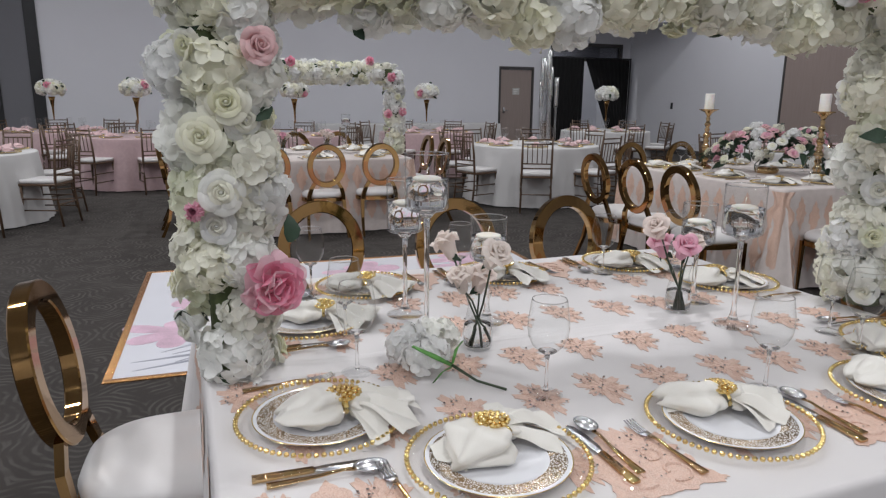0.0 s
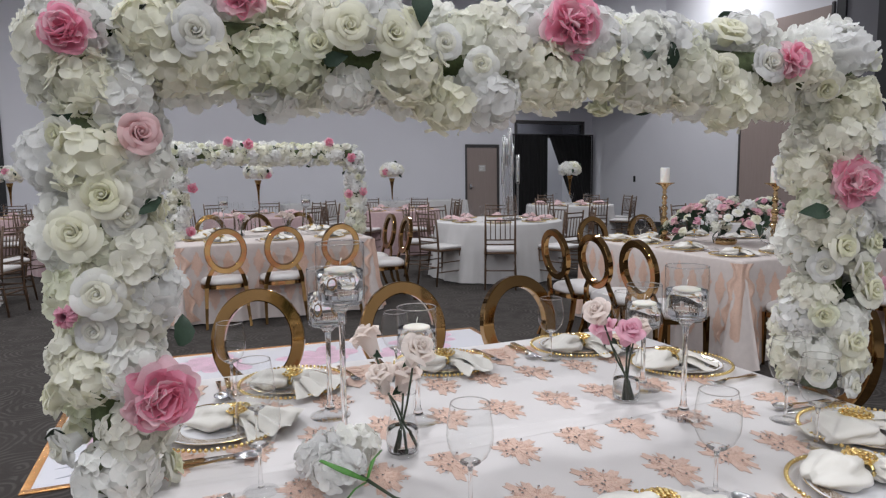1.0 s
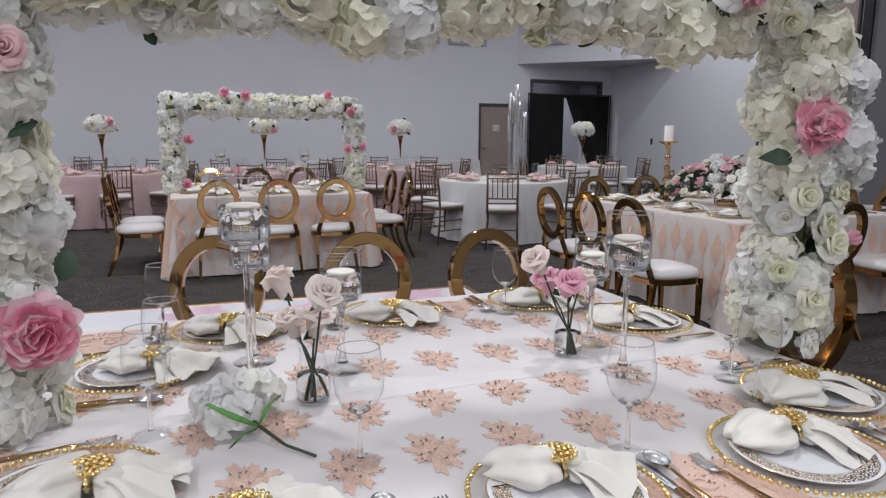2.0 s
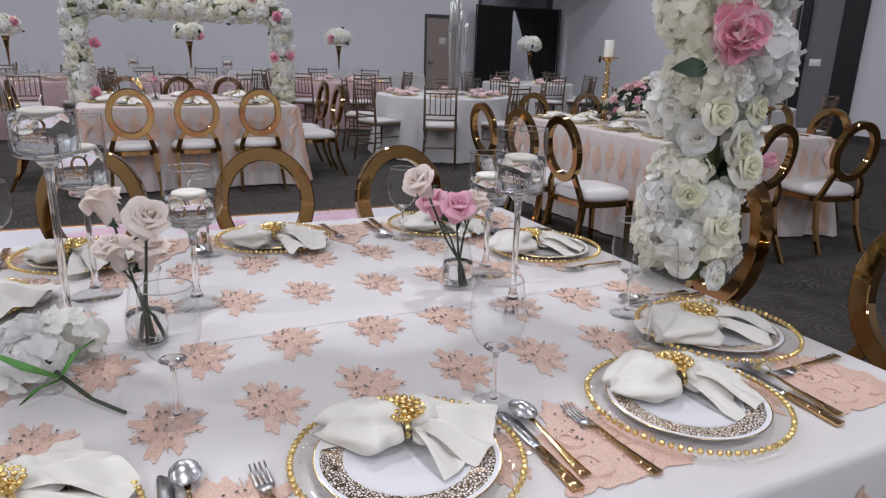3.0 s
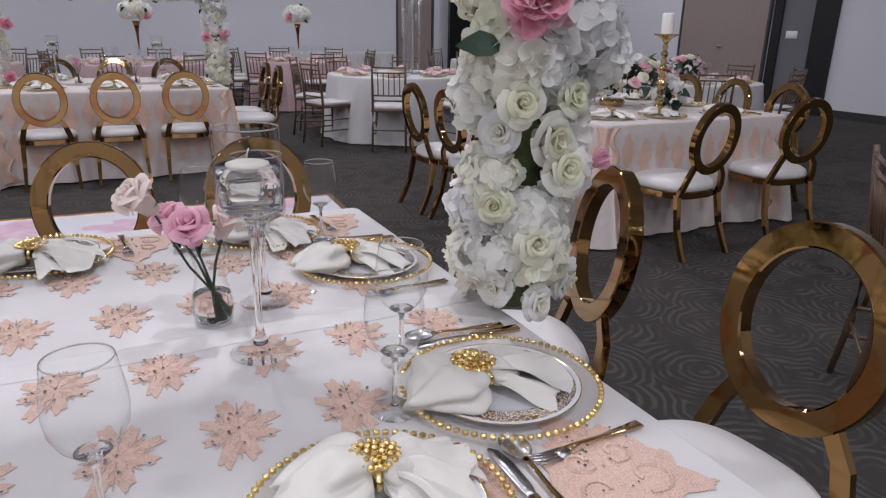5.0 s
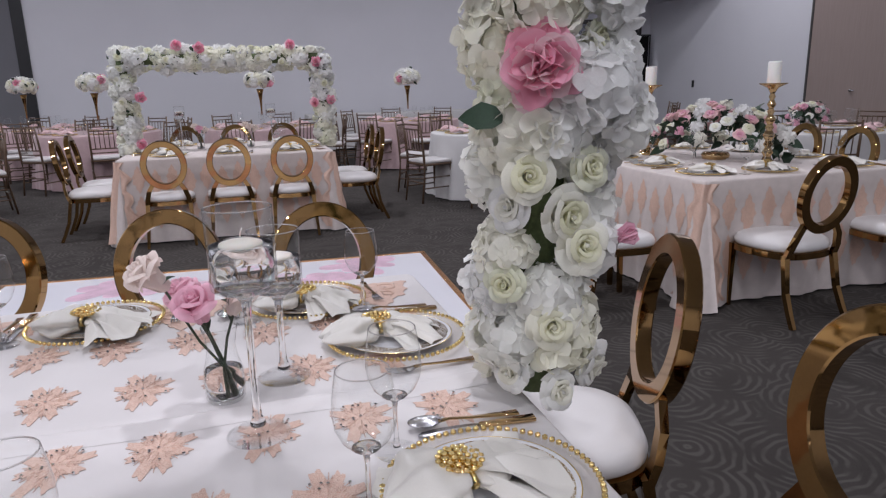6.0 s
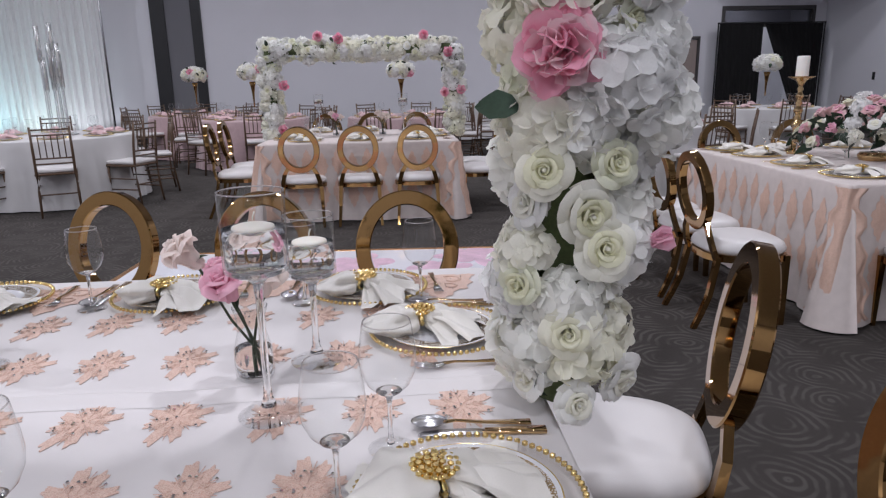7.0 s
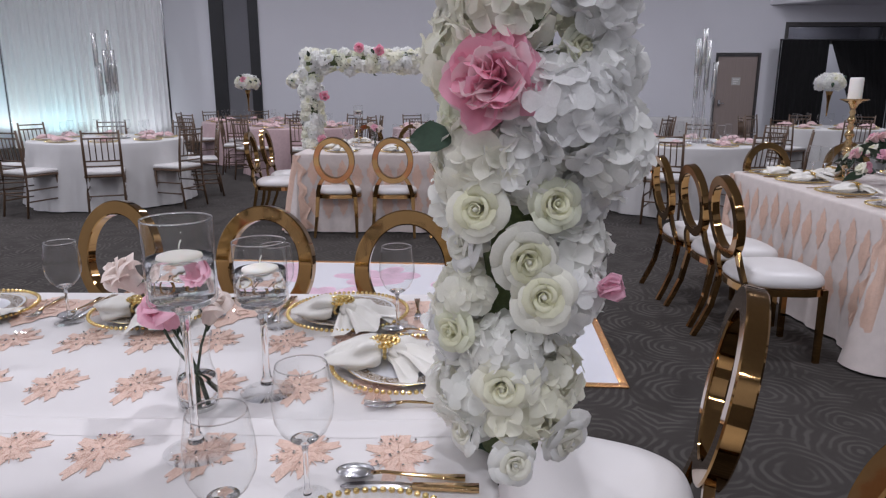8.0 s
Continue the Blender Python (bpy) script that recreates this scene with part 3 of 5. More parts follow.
def peony_mesh(name, mats, r=0.075):
    """A ruffled bloom of broad crumpled petals in two pinks."""
    bm = bmesh.new()
    bmesh.ops.create_icosphere(bm, subdivisions=1, radius=r * 0.3)
    count = 52
    for k in range(count):
        f = (k + 0.5) / count
        a = 2.4 * k + random.uniform(-0.35, 0.35)
        lean = radians(8 + 88 * f ** 0.8 + random.uniform(-14, 14))
        d = Vector((math.cos(a), math.sin(a), 0))
        out = d * math.sin(lean) + Vector((0, 0, math.cos(lean)))
        tw = Vector((random.uniform(-1, 1), random.uniform(-1, 1), random.uniform(-0.3, 0.6)))
        petal(bm, out * (r * 0.16), out + tw * 0.26, Vector((0, 0, 1)) - d * 0.3 + tw * 0.5, r * random.uniform(0.72, 0.98), r * random.uniform(0.6, 0.95), random.uniform(-0.1, 0.6), random.uniform(-0.3, 0.3), n=4, mi=1 if random.random() < 0.3 + 0.3 * f else 0, cols=4, ruffle=0.09)
    return mesh_of(name, bm, mats)


def hydrangea_mesh(name, mat, r=0.07, florets=30, size=0.024, flat=0.75, fine=False):
    """A head of four-petalled florets over a dome."""
    bm = bmesh.new()
    bmesh.ops.create_icosphere(bm, subdivisions=1, radius=r * 0.5, matrix=Matrix.Diagonal((1, 1, flat, 1)))
    for k in range(florets):
        zz = 1 - 1.35 * (k + 0.5) / florets
        a = 2.4 * k + random.uniform(-0.3, 0.3)
        q = math.sqrt(max(0, 1 - zz * zz))
        nrm = Vector((q * math.cos(a), q * math.sin(a), zz))
        nrm = (nrm + Vector([random.uniform(-0.25, 0.25) for _ in range(3)])).normalized()
        c = Vector((q * math.cos(a) * r, q * math.sin(a) * r, zz * r * flat)) * random.uniform(0.82, 1.08)
        m = nrm.to_track_quat("Z", "Y").to_matrix() @ Matrix.Rotation(random.uniform(0, 6.28), 3, "Z")
        s = size * random.uniform(0.8, 1.2)
        for i in range(4):
            b = 1.5708 * i + random.uniform(-0.15, 0.15)
            d = m @ Vector((math.cos(b), math.sin(b), random.uniform(0.0, 0.4)))
            petal(bm, c, d, m @ Vector((0, 0, 1)), s, s * random.uniform(1.0, 1.2), random.uniform(-0.1, 0.4), random.uniform(-0.3, 0.6), n=3 if fine else 2, cols=3 if fine else 2, ruffle=0.09)
    return mesh_of(name, bm, mat)


def leaf_mesh(name, mat, length=0.09, width=0.055):
    bm = bmesh.new()
    rows = []
    for i in range(7):
        t = i / 6
        w = width * math.sin(math.pi * min(1, 0.06 + 0.94 * t) ** 0.85) * (1.06 if i % 2 else 0.94) + 0.001
        rows.append([bm.verts.new((j * w / 2, length * t, 0.012 * math.sin(3 * t) + (0.006 if j else 0) - 0.02 * t * t)) for j in (-1, 0, 1)])
    for a, b in zip(rows, rows[1:]):
        for j in range(2):
            bm.faces.new((a[j], a[j + 1], b[j + 1], b[j]))
    return mesh_of(name, bm, mat)


def bud_mesh(name, mat, r=0.026):
    bm = bmesh.new()
    for k in range(9):
        a = 2.4 * k
        d = Vector((math.cos(a), math.sin(a), 0))
        petal(bm, d * r * 0.25 - Vector((0, 0, r * 0.6)), Vector((0, 0, 1)) + d * 0.4, -d, r * 1.55, r * 1.7, 0.8, -0.25)
    return mesh_of(name, bm, mat)


random.seed(3)
HYD_W = [hydrangea_mesh("hydrangea", PETAL_W, 0.062, 26, 0.028) for _ in range(3)]
HYD_C = [hydrangea_mesh("hydrangea", PETAL_C, 0.060, 24, 0.027) for _ in range(2)]
HYD_G = [hydrangea_mesh("hydrangea", PETAL_G, 0.058, 22, 0.024) for _ in range(2)]
# the same with rounder petals, for the arch on the first table
HYD_FW = [hydrangea_mesh("hydrangea", PETAL_W, 0.062, 31, 0.0275, fine=True) for _ in range(5)]
HYD_FC = [hydrangea_mesh("hydrangea", PETAL_C, 0.060, 29, 0.027, fine=True) for _ in range(4)]
HYD_FG = [hydrangea_mesh("hydrangea", PETAL_G, 0.058, 22, 0.026, fine=True) for _ in range(3)]
ROSE_C = [rose_mesh("rose", [PETAL_C, PETAL_Y], 0.052, 0.72, 1.15) for _ in range(3)]
ROSE_W = [rose_mesh("rose", [PETAL_W, PETAL_C], 0.049, 0.7, 1.15) for _ in range(2)]
ROSE_G = [rose_mesh("rose", [PETAL_G, PETAL_Y], 0.046, 0.5, 1.2)]
ROSE_P = [rose_mesh("rose", [PETAL_B, PETAL_B], 0.052, 0.32, 1.35)]
PEONY = [peony_mesh("peony", [PETAL_P, PETAL_T], 0.072) for _ in range(2)]
BUD_P = [bud_mesh("bud", PETAL_R)]
LEAVES = [leaf_mesh("leaf", LEAF), leaf_mesh("leaf", LEAF, 0.07, 0.04)]


def facing(p, n, spin=None, s=1.0):
    """Pose of a flower at p whose face looks along n."""
    q = Vector(n).normalized().to_track_quat("Z", "Y").to_matrix().to_4x4()
    return Matrix.Translation(p) @ q @ Matrix.Rotation(random.uniform(0, 6.28) if spin is None else spin, 4, "Z") @ Matrix.Diagonal((s, s, s, 1))


def set_flower(name, me, parent, m, label=""):
    ob = new(name, me)
    ob.parent = parent
    ob.matrix_local = m
    if label:
        ob["label"] = label
    return ob


def flower_arch(m, span, height, special, seed, near=True):
    """A goal-shaped garland: two legs and a bar, thick with cloth flowers. special: (x, z, kind, side) set by hand on the front."""
    random.seed(seed)
    whites, creams, greens = (HYD_FW, HYD_FC, HYD_FG) if near else (HYD_W, HYD_C, HYD_G)
    a = thing("flower_arch", "white cloth flower arch with pink peonies standing on the table", "flower arch", m)
    h, top = span / 2, height
    for q in (((-h, 0, 0), (-h, 0, top)), ((h, 0, 0), (h, 0, top)), ((-h, 0, top), (h, 0, top))):
        bm = bmesh.new()
        tube(bm, q, 0.016, 8)
        part("pole", bm, BLACK_TRIM, a)
        bm = bmesh.new()
        q0, q1 = Vector(q[0]), Vector(q[1])
        tube(bm, [q0 + (q1 - q0) * 0.01, q1], 0.048, 12)
        part("foam_core", bm, MOSS, a)
    used = []
    for x, y, z, kind, nrm in special:
        me = {"peony": PEONY[0], "peony2": PEONY[1], "small_peony": PEONY[1], "rose": ROSE_C[0], "rose2": ROSE_C[1], "rose3": ROSE_W[0], "rosegreen": ROSE_G[0], "blush": ROSE_P[0], "bud": BUD_P[0], "leaf": LEAVES[0], "hyd": whites[0], "hyd2": whites[1], "hydc": creams[0]}[kind]
        nm = {"peony2": "peony", "small_peony": "peony", "rose2": "rose", "rose3": "rose", "rosegreen": "rose", "blush": "rose", "hyd": "hydrangea", "hyd2": "hydrangea", "hydc": "hydrangea"}.get(kind, kind)
        set_flower(nm, me, a, facing((x, y, z), nrm, s=random.uniform(0.97, 1.05) * (1 if near else 0.72) * (0.66 if kind == "small_peony" else 0.8 if kind == "leaf" else 1)))
        used.append((Vector((x, y, z)), 0.066 if "peony" in kind else 0.02 if kind in ("leaf", "bud") else 0.042))
    core = 0.068
    spots = []
    # rings of flowers along each member
    for (p0, p1) in ((Vector((-h, 0, 0.05)), Vector((-h, 0, top - 0.02))), (Vector((h, 0, 0.05)), Vector((h, 0, top - 0.02))), (Vector((-h - 0.02, 0, top)), Vector((h + 0.02, 0, top)))):
        d = (p1 - p0)
        L = d.length
        d.normalize()
        steps = int(L / 0.068)
        for i in range(steps + 1):
            c = p0 + d * (L * i / steps)
            for k in range(8):
                ang = 2 * math.pi * (k + 0.5 * (i % 2)) / 8 + random.uniform(-0.2, 0.2)
                e1 = Vector((0, -1, 0))
                e2 = d.cross(e1)
                nrm = e1 * math.cos(ang) + e2 * math.sin(ang)
                if nrm.y > 0.75:
                    continue
                spots.append((c + d * random.uniform(-0.02, 0.02) + nrm * (core + random.uniform(-0.008, 0.016)), nrm))
    for p, nrm in spots:
        if any((p - q).length < r for q, r in used):
            continue
        if any((p - q).length < 0.036 for q, r in used[len(special):]):
            continue
        r = random.random()
        nn = nrm + Vector([random.uniform(-0.3, 0.3) for _ in range(3)])
        if r < 0.36:
            set_flower("hydrangea", random.choice(whites), a, facing(p + nrm * 0.004, nn, s=random.uniform(0.88, 1.14)))
        elif r < 0.60:
            set_flower("hydrangea", random.choice(creams), a, facing(p + nrm * 0.002, nn, s=random.uniform(0.88, 1.12)))
        elif r < 0.72:
            set_flower("hydrangea", random.choice(greens), a, facing(p - nrm * 0.012, nn, s=random.uniform(0.85, 1.05)))
        elif r < 0.95:
            set_flower("rose", random.choice(ROSE_C + ROSE_W), a, facing(p + nrm * 0.014, nn, s=random.uniform(0.74, 1.02)))
        else:
            set_flower("rose", ROSE_G[0], a, facing(p + nrm * 0.014, nn, s=random.uniform(0.8, 1.0)))
        used.append((p, 0.06))
        if random.random() < 0.22:
            set_flower("leaf", random.choice(LEAVES), a, facing(p + nrm * 0.01 + Vector([random.uniform(-0.04, 0.04) for _ in range(3)]), Vector([random.uniform(-1, 1) for _ in range(3)]) + nrm, s=random.uniform(0.5, 0.8)))
    return a


# ---- tables and cloths ----
def perimeter(hw, hd, r, step):
    """Points round a rounded rectangle, each with its outward way and how near a corner it is."""
    out = []
    segs = (((-hw + r, -hd), (hw - r, -hd), (0, -1)), ((hw, -hd + r), (hw, hd - r), (1, 0)), ((hw - r, hd), (-hw + r, hd), (0, 1)), ((-hw, hd - r), (-hw, -hd + r), (-1, 0)))
    cs = ((hw - r, -hd + r, -90), (hw - r, hd - r, 0), (-hw + r, hd - r, 90), (-hw + r, -hd + r, 180))
    for (a, b, n), (cx, cy, a0) in zip(segs, cs):
        L = math.hypot(b[0] - a[0], b[1] - a[1])
        k = max(2, int(L / step))
        for i in range(k):
            t = i / k
            dist = min(t, 1 - t) * L
            out.append((a[0] + (b[0] - a[0]) * t, a[1] + (b[1] - a[1]) * t, n[0], n[1], max(0, 1 - dist / 0.16) ** 2))
        for i in range(7):
            ang = radians(a0 + 90 * i / 6)
            out.append((cx + r * math.cos(ang), cy + r * math.sin(ang), math.cos(ang), math.sin(ang), 1.0))
    return out


def lace_motif_mesh():
    """A pointed snowflake of sequinned lace with raised veins and a few crystals, lying flat."""
    bm = bmesh.new()
    rnd = random.Random(5)
    n = 288
    outline = []
    for k in range(n):
        t = 2 * math.pi * k / n
        tri = abs(((8 * t / math.pi + 1) % 2) - 1)
        tri2 = abs(((24 * t / math.pi) % 2) - 1)
        tall = 1.0 + 0.34 * abs(math.sin(t)) ** 6
        r = (0.028 + 0.024 * tri ** 1.1 + 0.013 * tri2 * (0.35 + tri)) * (1 + 0.1 * math.sin(3 * t + 1)) + rnd.uniform(-0.0016, 0.0016)
        outline.append((r * math.cos(t), r * math.sin(t) * 1.22 * tall))
    ngon_prism(bm, outline, 0.0, 0.0007)
    for k in range(8):
        t = math.pi * k / 4
        e = 1.22 * (1.0 + 0.3 * abs(math.sin(t)) ** 6)
        d, q = Vector((math.cos(t), math.sin(t) * e, 0)), Vector((-math.sin(t), math.cos(t), 0))
        tube(bm, [d * 0.008 + Vector((0, 0, 0.0006)), d * 0.03 + Vector((0, 0, 0.0012)), d * 0.046 + Vector((0, 0, 0.0006))], [0.0016, 0.0013, 0.0007], 4)
        for f, w in ((0.018, 0.012), (0.030, 0.010)):
            for sgn in (-1, 1):
                c = d * f
                pts = [c + Vector((0, 0, 0.0007)), c + d * (w * 0.5) + q * (sgn * w * 0.55) + Vector((0, 0, 0.0012)), c + d * (w * 1.0) + q * (sgn * w * 0.62) + Vector((0, 0, 0.0007))]
                tube(bm, pts, [0.0009, 0.0016, 0.0006], 4)
    before = len(bm.faces)
    for k in range(13):
        t = rnd.uniform(0, 6.28)
        rr = 0 if k == 0 else rnd.uniform(0.014, 0.052)
        bmesh.ops.create_icosphere(bm, subdivisions=1, radius=0.0031, matrix=Matrix.Translation((rr * math.cos(t), rr * 1.3 * math.sin(t), 0.0024)))
    bm.faces.ensure_lookup_table()
    for f in bm.faces[before:]:
        f.material_index = 1
    return mesh_of("lace_motif", bm, [LACE, CRYSTAL], False)


def scroll_motif_mesh():
    """The border ornament: a pointed lace panel with raised scrolls."""
    bm = bmesh.new()
    rnd = random.Random(9)
    side = [(0.0, 0.145), (0.014, 0.118), (0.03, 0.105), (0.034, 0.082), (0.055, 0.06), (0.075, 0.052), (0.08, 0.02), (0.098, 0.0), (0.088, -0.03), (0.1, -0.058), (0.112, -0.075), (0.095, -0.085), (0.06, -0.078), (0.035, -0.088), (0.0, -0.082)]
    full = side + [(-x, y) for x, y in side[-2:0:-1]]
    dense = []
    for (x0, y0), (x1, y1) in zip(full, full[1:] + full[:1]):
        for k in range(4):
            t = k / 4
            dense.append((x0 + (x1 - x0) * t + rnd.uniform(-0.003, 0.003), y0 + (y1 - y0) * t + rnd.uniform(-0.003, 0.003)))
    ngon_prism(bm, dense[::-1], 0, 0.001)
    for sx in (-1, 1):
        for cx, cy, r0 in ((0.038, -0.03, 0.034), (0.03, 0.03, 0.024)):
            pts = []
            for k in range(16):
                t = k / 15
                a = -2.2 + 5.6 * t
                r = r0 * (1 - 0.62 * t)
                pts.append((sx * (cx + r * math.cos(a)), cy + r * math.sin(a), 0.0015))
            tube(bm, pts, 0.0032, 5)
    before = len(bm.faces)
    for k in range(16):
        bmesh.ops.create_icosphere(bm, subdivisions=1, radius=0.002, matrix=Matrix.Translation((rnd.uniform(-0.07, 0.07), rnd.uniform(-0.07, 0.08), 0.0028)))
    bm.faces.ensure_lookup_table()
    for f in bm.faces[before:]:
        f.material_index = 1
    return mesh_of("border_motif", bm, [LACE, CRYSTAL], False)


MOTIF, SCROLL = lace_motif_mesh(), scroll_motif_mesh()


def cloth_offset(drop, seed, fold=0.022, corner=0.1, flare=0.03):
    """How far the hanging cloth stands out, by the way along the hem, the height and the nearness of a corner."""
    rnd = random.Random(seed)
    ph = [rnd.uniform(0, 6.28) for _ in range(4)]

    def at(L, z, cn=0.0):
        k = max(0, (-z - 0.05) / drop)
        rip = (math.sin(L * 21 + ph[0]) * 0.6 + math.sin(L * 47 + ph[1]) * 0.3 + math.sin(L * 9 + ph[2])) * fold * k
        return flare * k + rip + corner * cn * k * (1 + 0.35 * math.sin(L * 60 + ph[3]))
    return at


def cloth_sides(bm, ring, drop, seed, fold=0.022, corner=0.1, flare=0.03):
    off = cloth_offset(drop, seed, fold, corner, flare)
    levels = [(0, 0.0), (0.004, -0.0015), (0.009, -0.006), (0.012, -0.014)] + [(0.013 + 0.0 * k, -0.014 - (drop - 0.014) * k / 9) for k in range(1, 10)]
    rows = []
    for o, z in levels:
        row = []
        L = 0
        px = None
        for x, y, nx, ny, cn in ring:
            if px:
                L += math.hypot(x - px[0], y - px[1])
            px = (x, y)
            oo = o + off(L, z, cn)
            row.append(bm.verts.new((x + nx * oo, y + ny * oo, z)))
        rows.append(row)
    n = len(ring)
    for a, b in zip(rows, rows[1:]):
        for i in range(n):
            bm.faces.new((b[i], b[(i + 1) % n], a[(i + 1) % n], a[i]))
    return rows[0]


def laid_table(m, hw, hd, label, seed, detailed):
    """A table of two joined boards under a floor-length satin cloth with peach lace. m sits on the floor at its middle."""
    t = thing("banquet_table", "folding banquet table hidden under a floor-length cloth", "table", m)
    for sy in (-1, 1):
        bm = bmesh.new()
        box(bm, -hw + 0.02, hw - 0.02, 0.01 if sy > 0 else -hd + 0.02, hd - 0.02 if sy > 0 else -0.01, 0.705, 0.74, 0.006)
        part("tabletop", bm, PLASTIC_W, t)
    for sx in (-1, 1):
        for y in (-hd + 0.12, -0.12, 0.12, hd - 0.12):
            bm = bmesh.new()
            tube(bm, [(sx * (hw - 0.25), y, 0), (sx * (hw - 0.25), y, 0.705)], 0.014, 8)
            part("leg", bm, STEEL, t)
    c = thing("tablecloth", label, "tablecloth", m @ Matrix.Translation((0, 0, 0.75)))
    bm = bmesh.new()
    ring = perimeter(hw, hd, 0.02, 0.022)
    top = cloth_sides(bm, ring, 0.735, seed)
    bm.faces.new(top)
    part("cloth", bm, CLOTH if detailed else CLOTH_NET, c)
    drop = cloth_offset(0.735, seed)
    # the crease where the two boards meet
    bm = bmesh.new()
    pr = [(-0.05, 0.0006), (-0.026, 0.0045), (-0.011, 0.0115), (-0.004, 0.0095), (0.002, 0.0005), (0.014, 0.0034), (0.042, 0.0006)]
    nx = 30
    gr = [[bm.verts.new((-hw + 0.004 + (2 * hw - 0.008) * i / nx, y + 0.004 * math.sin(i * 0.9), z)) for y, z in pr] for i in range(nx + 1)]
    for a, b in zip(gr, gr[1:]):
        for j in range(len(pr) - 1):
            bm.faces.new((a[j], b[j], b[j + 1], a[j + 1]))
    part("crease", bm, CLOTH if detailed else CLOTH_NET, c)
    rnd = random.Random(seed)
    if detailed:
        rows = [(-0.328, 0.834), (-0.103, 0.915), (0.156, 0.853), (0.398, 0.935), (0.648, 0.865), (-0.575, 0.752)]
        for dy, x0 in rows:
            for k in range(-8, 9):
                x = x0 + 0.1645 * k - 0.955
                if abs(x) < hw - 0.06 and abs(dy) < hd - 0.1:
                    o = new("lace_motif", MOTIF)
                    o.parent = c
                    o.matrix_local = pose(x + rnd.uniform(-0.006, 0.006), dy + rnd.uniform(-0.006, 0.006), 0.0008, 0, 0, rnd.uniform(-8, 8))
        for x in (-0.765, -0.245, 0.275, 0.785):
            for sy in (-1, 1):
                o = new("border_motif", SCROLL)
                o.parent = c
                o.matrix_local = pose(x, sy * (hd - 0.155), 0.0012 if sy < 0 else 0.0014, 0, 0, 0 if sy < 0 else 180)
    else:
        for j, y in enumerate([-hd + 0.2 + 0.26 * k for k in range(int((2 * hd - 0.3) / 0.26) + 1)]):
            for k in range(int((2 * hw - 0.2) / 0.33) + 1):
                o = new("lace_motif", MOTIF)
                o.parent = c
                o.matrix_local = pose(-hw + 0.15 + 0.33 * k + 0.165 * (j % 2), y, 0.0008)
                if abs(o.matrix_local.translation.x) > hw - 0.07:
                    o.matrix_local = pose(hw - 0.09, y, 0.0008)
    # lace figures on the hanging sides, following the folds
    starts = [0.0]
    for half in (hw, hd, hw):
        starts.append(starts[-1] + 2 * half - 0.04 + 0.0313)
    for n, half, ang in ((0, hw, 0), (1, hd, 90), (2, hw, 180), (3, hd, -90)):
        dist = hd if n in (0, 2) else hw
        cnt = int((2 * half - 0.12) / 0.14)
        for k in range(cnt):
            x0 = (k - (cnt - 1) / 2) * 0.14
            for zz, wide, tall in ((-0.175 - 0.035 * (k % 2), 0.052, 0.12), (-0.45 - 0.03 * (k % 2), 0.054, 0.13)):
                bm = bmesh.new()
                rings = []
                for f in (0.0, 0.35, 0.7, 1.0):
                    ring2 = []
                    for q in range(1 if f == 0 else 40):
                        t = 2 * math.pi * q / 40
                        s, co = math.sin(t), math.cos(t)
                        w = wide * (1 - 0.8 * abs(s) ** 1.4)
                        rough = 1 + (0.16 * math.cos(13 * t) + rnd.uniform(-0.08, 0.08) if f == 1.0 else 0)
                        mx = w * math.copysign(abs(co) ** 0.6, co) * f * rough
                        z = zz + s * tall * f * (1 + 0.3 * (rough - 1))
                        sl = x0 + mx + half - 0.02
                        dd = min(sl, 2 * half - 0.04 - sl)
                        cn = max(0, 1 - max(0, dd) / 0.16) ** 2
                        ring2.append(bm.verts.new((x0 + mx, -dist - 0.0155 - drop(starts[n] + sl, z, cn) - 0.002 * (1 - f), z)))
                    rings.append(ring2)
                for a2, b2 in zip(rings, rings[1:]):
                    for q in range(40):
                        v4 = list(dict.fromkeys((a2[q % len(a2)], b2[q], b2[(q + 1) % 40], a2[(q + 1) % len(a2)])))
                        bm.faces.new(v4)
                o = part("lace_motif", bm, LACE_SOFT if not detailed else LACE, c, smooth=True)
                o.matrix_local = pose(0, 0, 0, 0, 0, ang)
    if not detailed:
        # gathered lace over each corner
        for k, (sx, sy) in enumerate(((1, -1), (1, 1), (-1, 1), (-1, -1))):
            along = ((Vector((-sx, 0)), Vector((0, -sy))) if k % 2 == 0 else (Vector((0, -sy)), Vector((-sx, 0))))
            bm = bmesh.new()
            grid = []
            for i in range(15):
                z = -0.015 - 0.69 * i / 14
                reach = 0.055 + 0.075 * (i / 14) + 0.03 * math.sin(i * 1.7 + k)
                row = []
                for j in range(25):
                    u = j / 12 - 1
                    d = reach * u * (1 + 0.12 * rnd.uniform(-1, 1) * (abs(u) > 0.9))
                    t = along[0] if u < 0 else along[1]
                    p = Vector((sx * hw, sy * hd)) + t * abs(d)
                    f = min(1, abs(d) / 0.05)
                    side = -along[1] if u < 0 else -along[0]
                    nrm = (side * f + Vector((sx, sy)) * (0.707 * (1 - f))).normalized()
                    oo = 0.016 + drop(starts[min(3, k)] + 2 * (hd if k % 2 else hw) + d, z, max(0, 1 - abs(d) / 0.16) ** 2) + 0.012 + 0.007 * math.sin(9 * u + 0.4 * i)
                    row.append(bm.verts.new((p.x + nrm.x * oo, p.y + nrm.y * oo, z)))
                grid.append(row)
            for a2, b2 in zip(grid, grid[1:]):
                for j in range(24):
                    bm.faces.new((a2[j], a2[j + 1], b2[j + 1], b2[j]))
            part("lace_swag", bm, LACE_SOFT, c, "gathered peach lace at the corner")
    return c


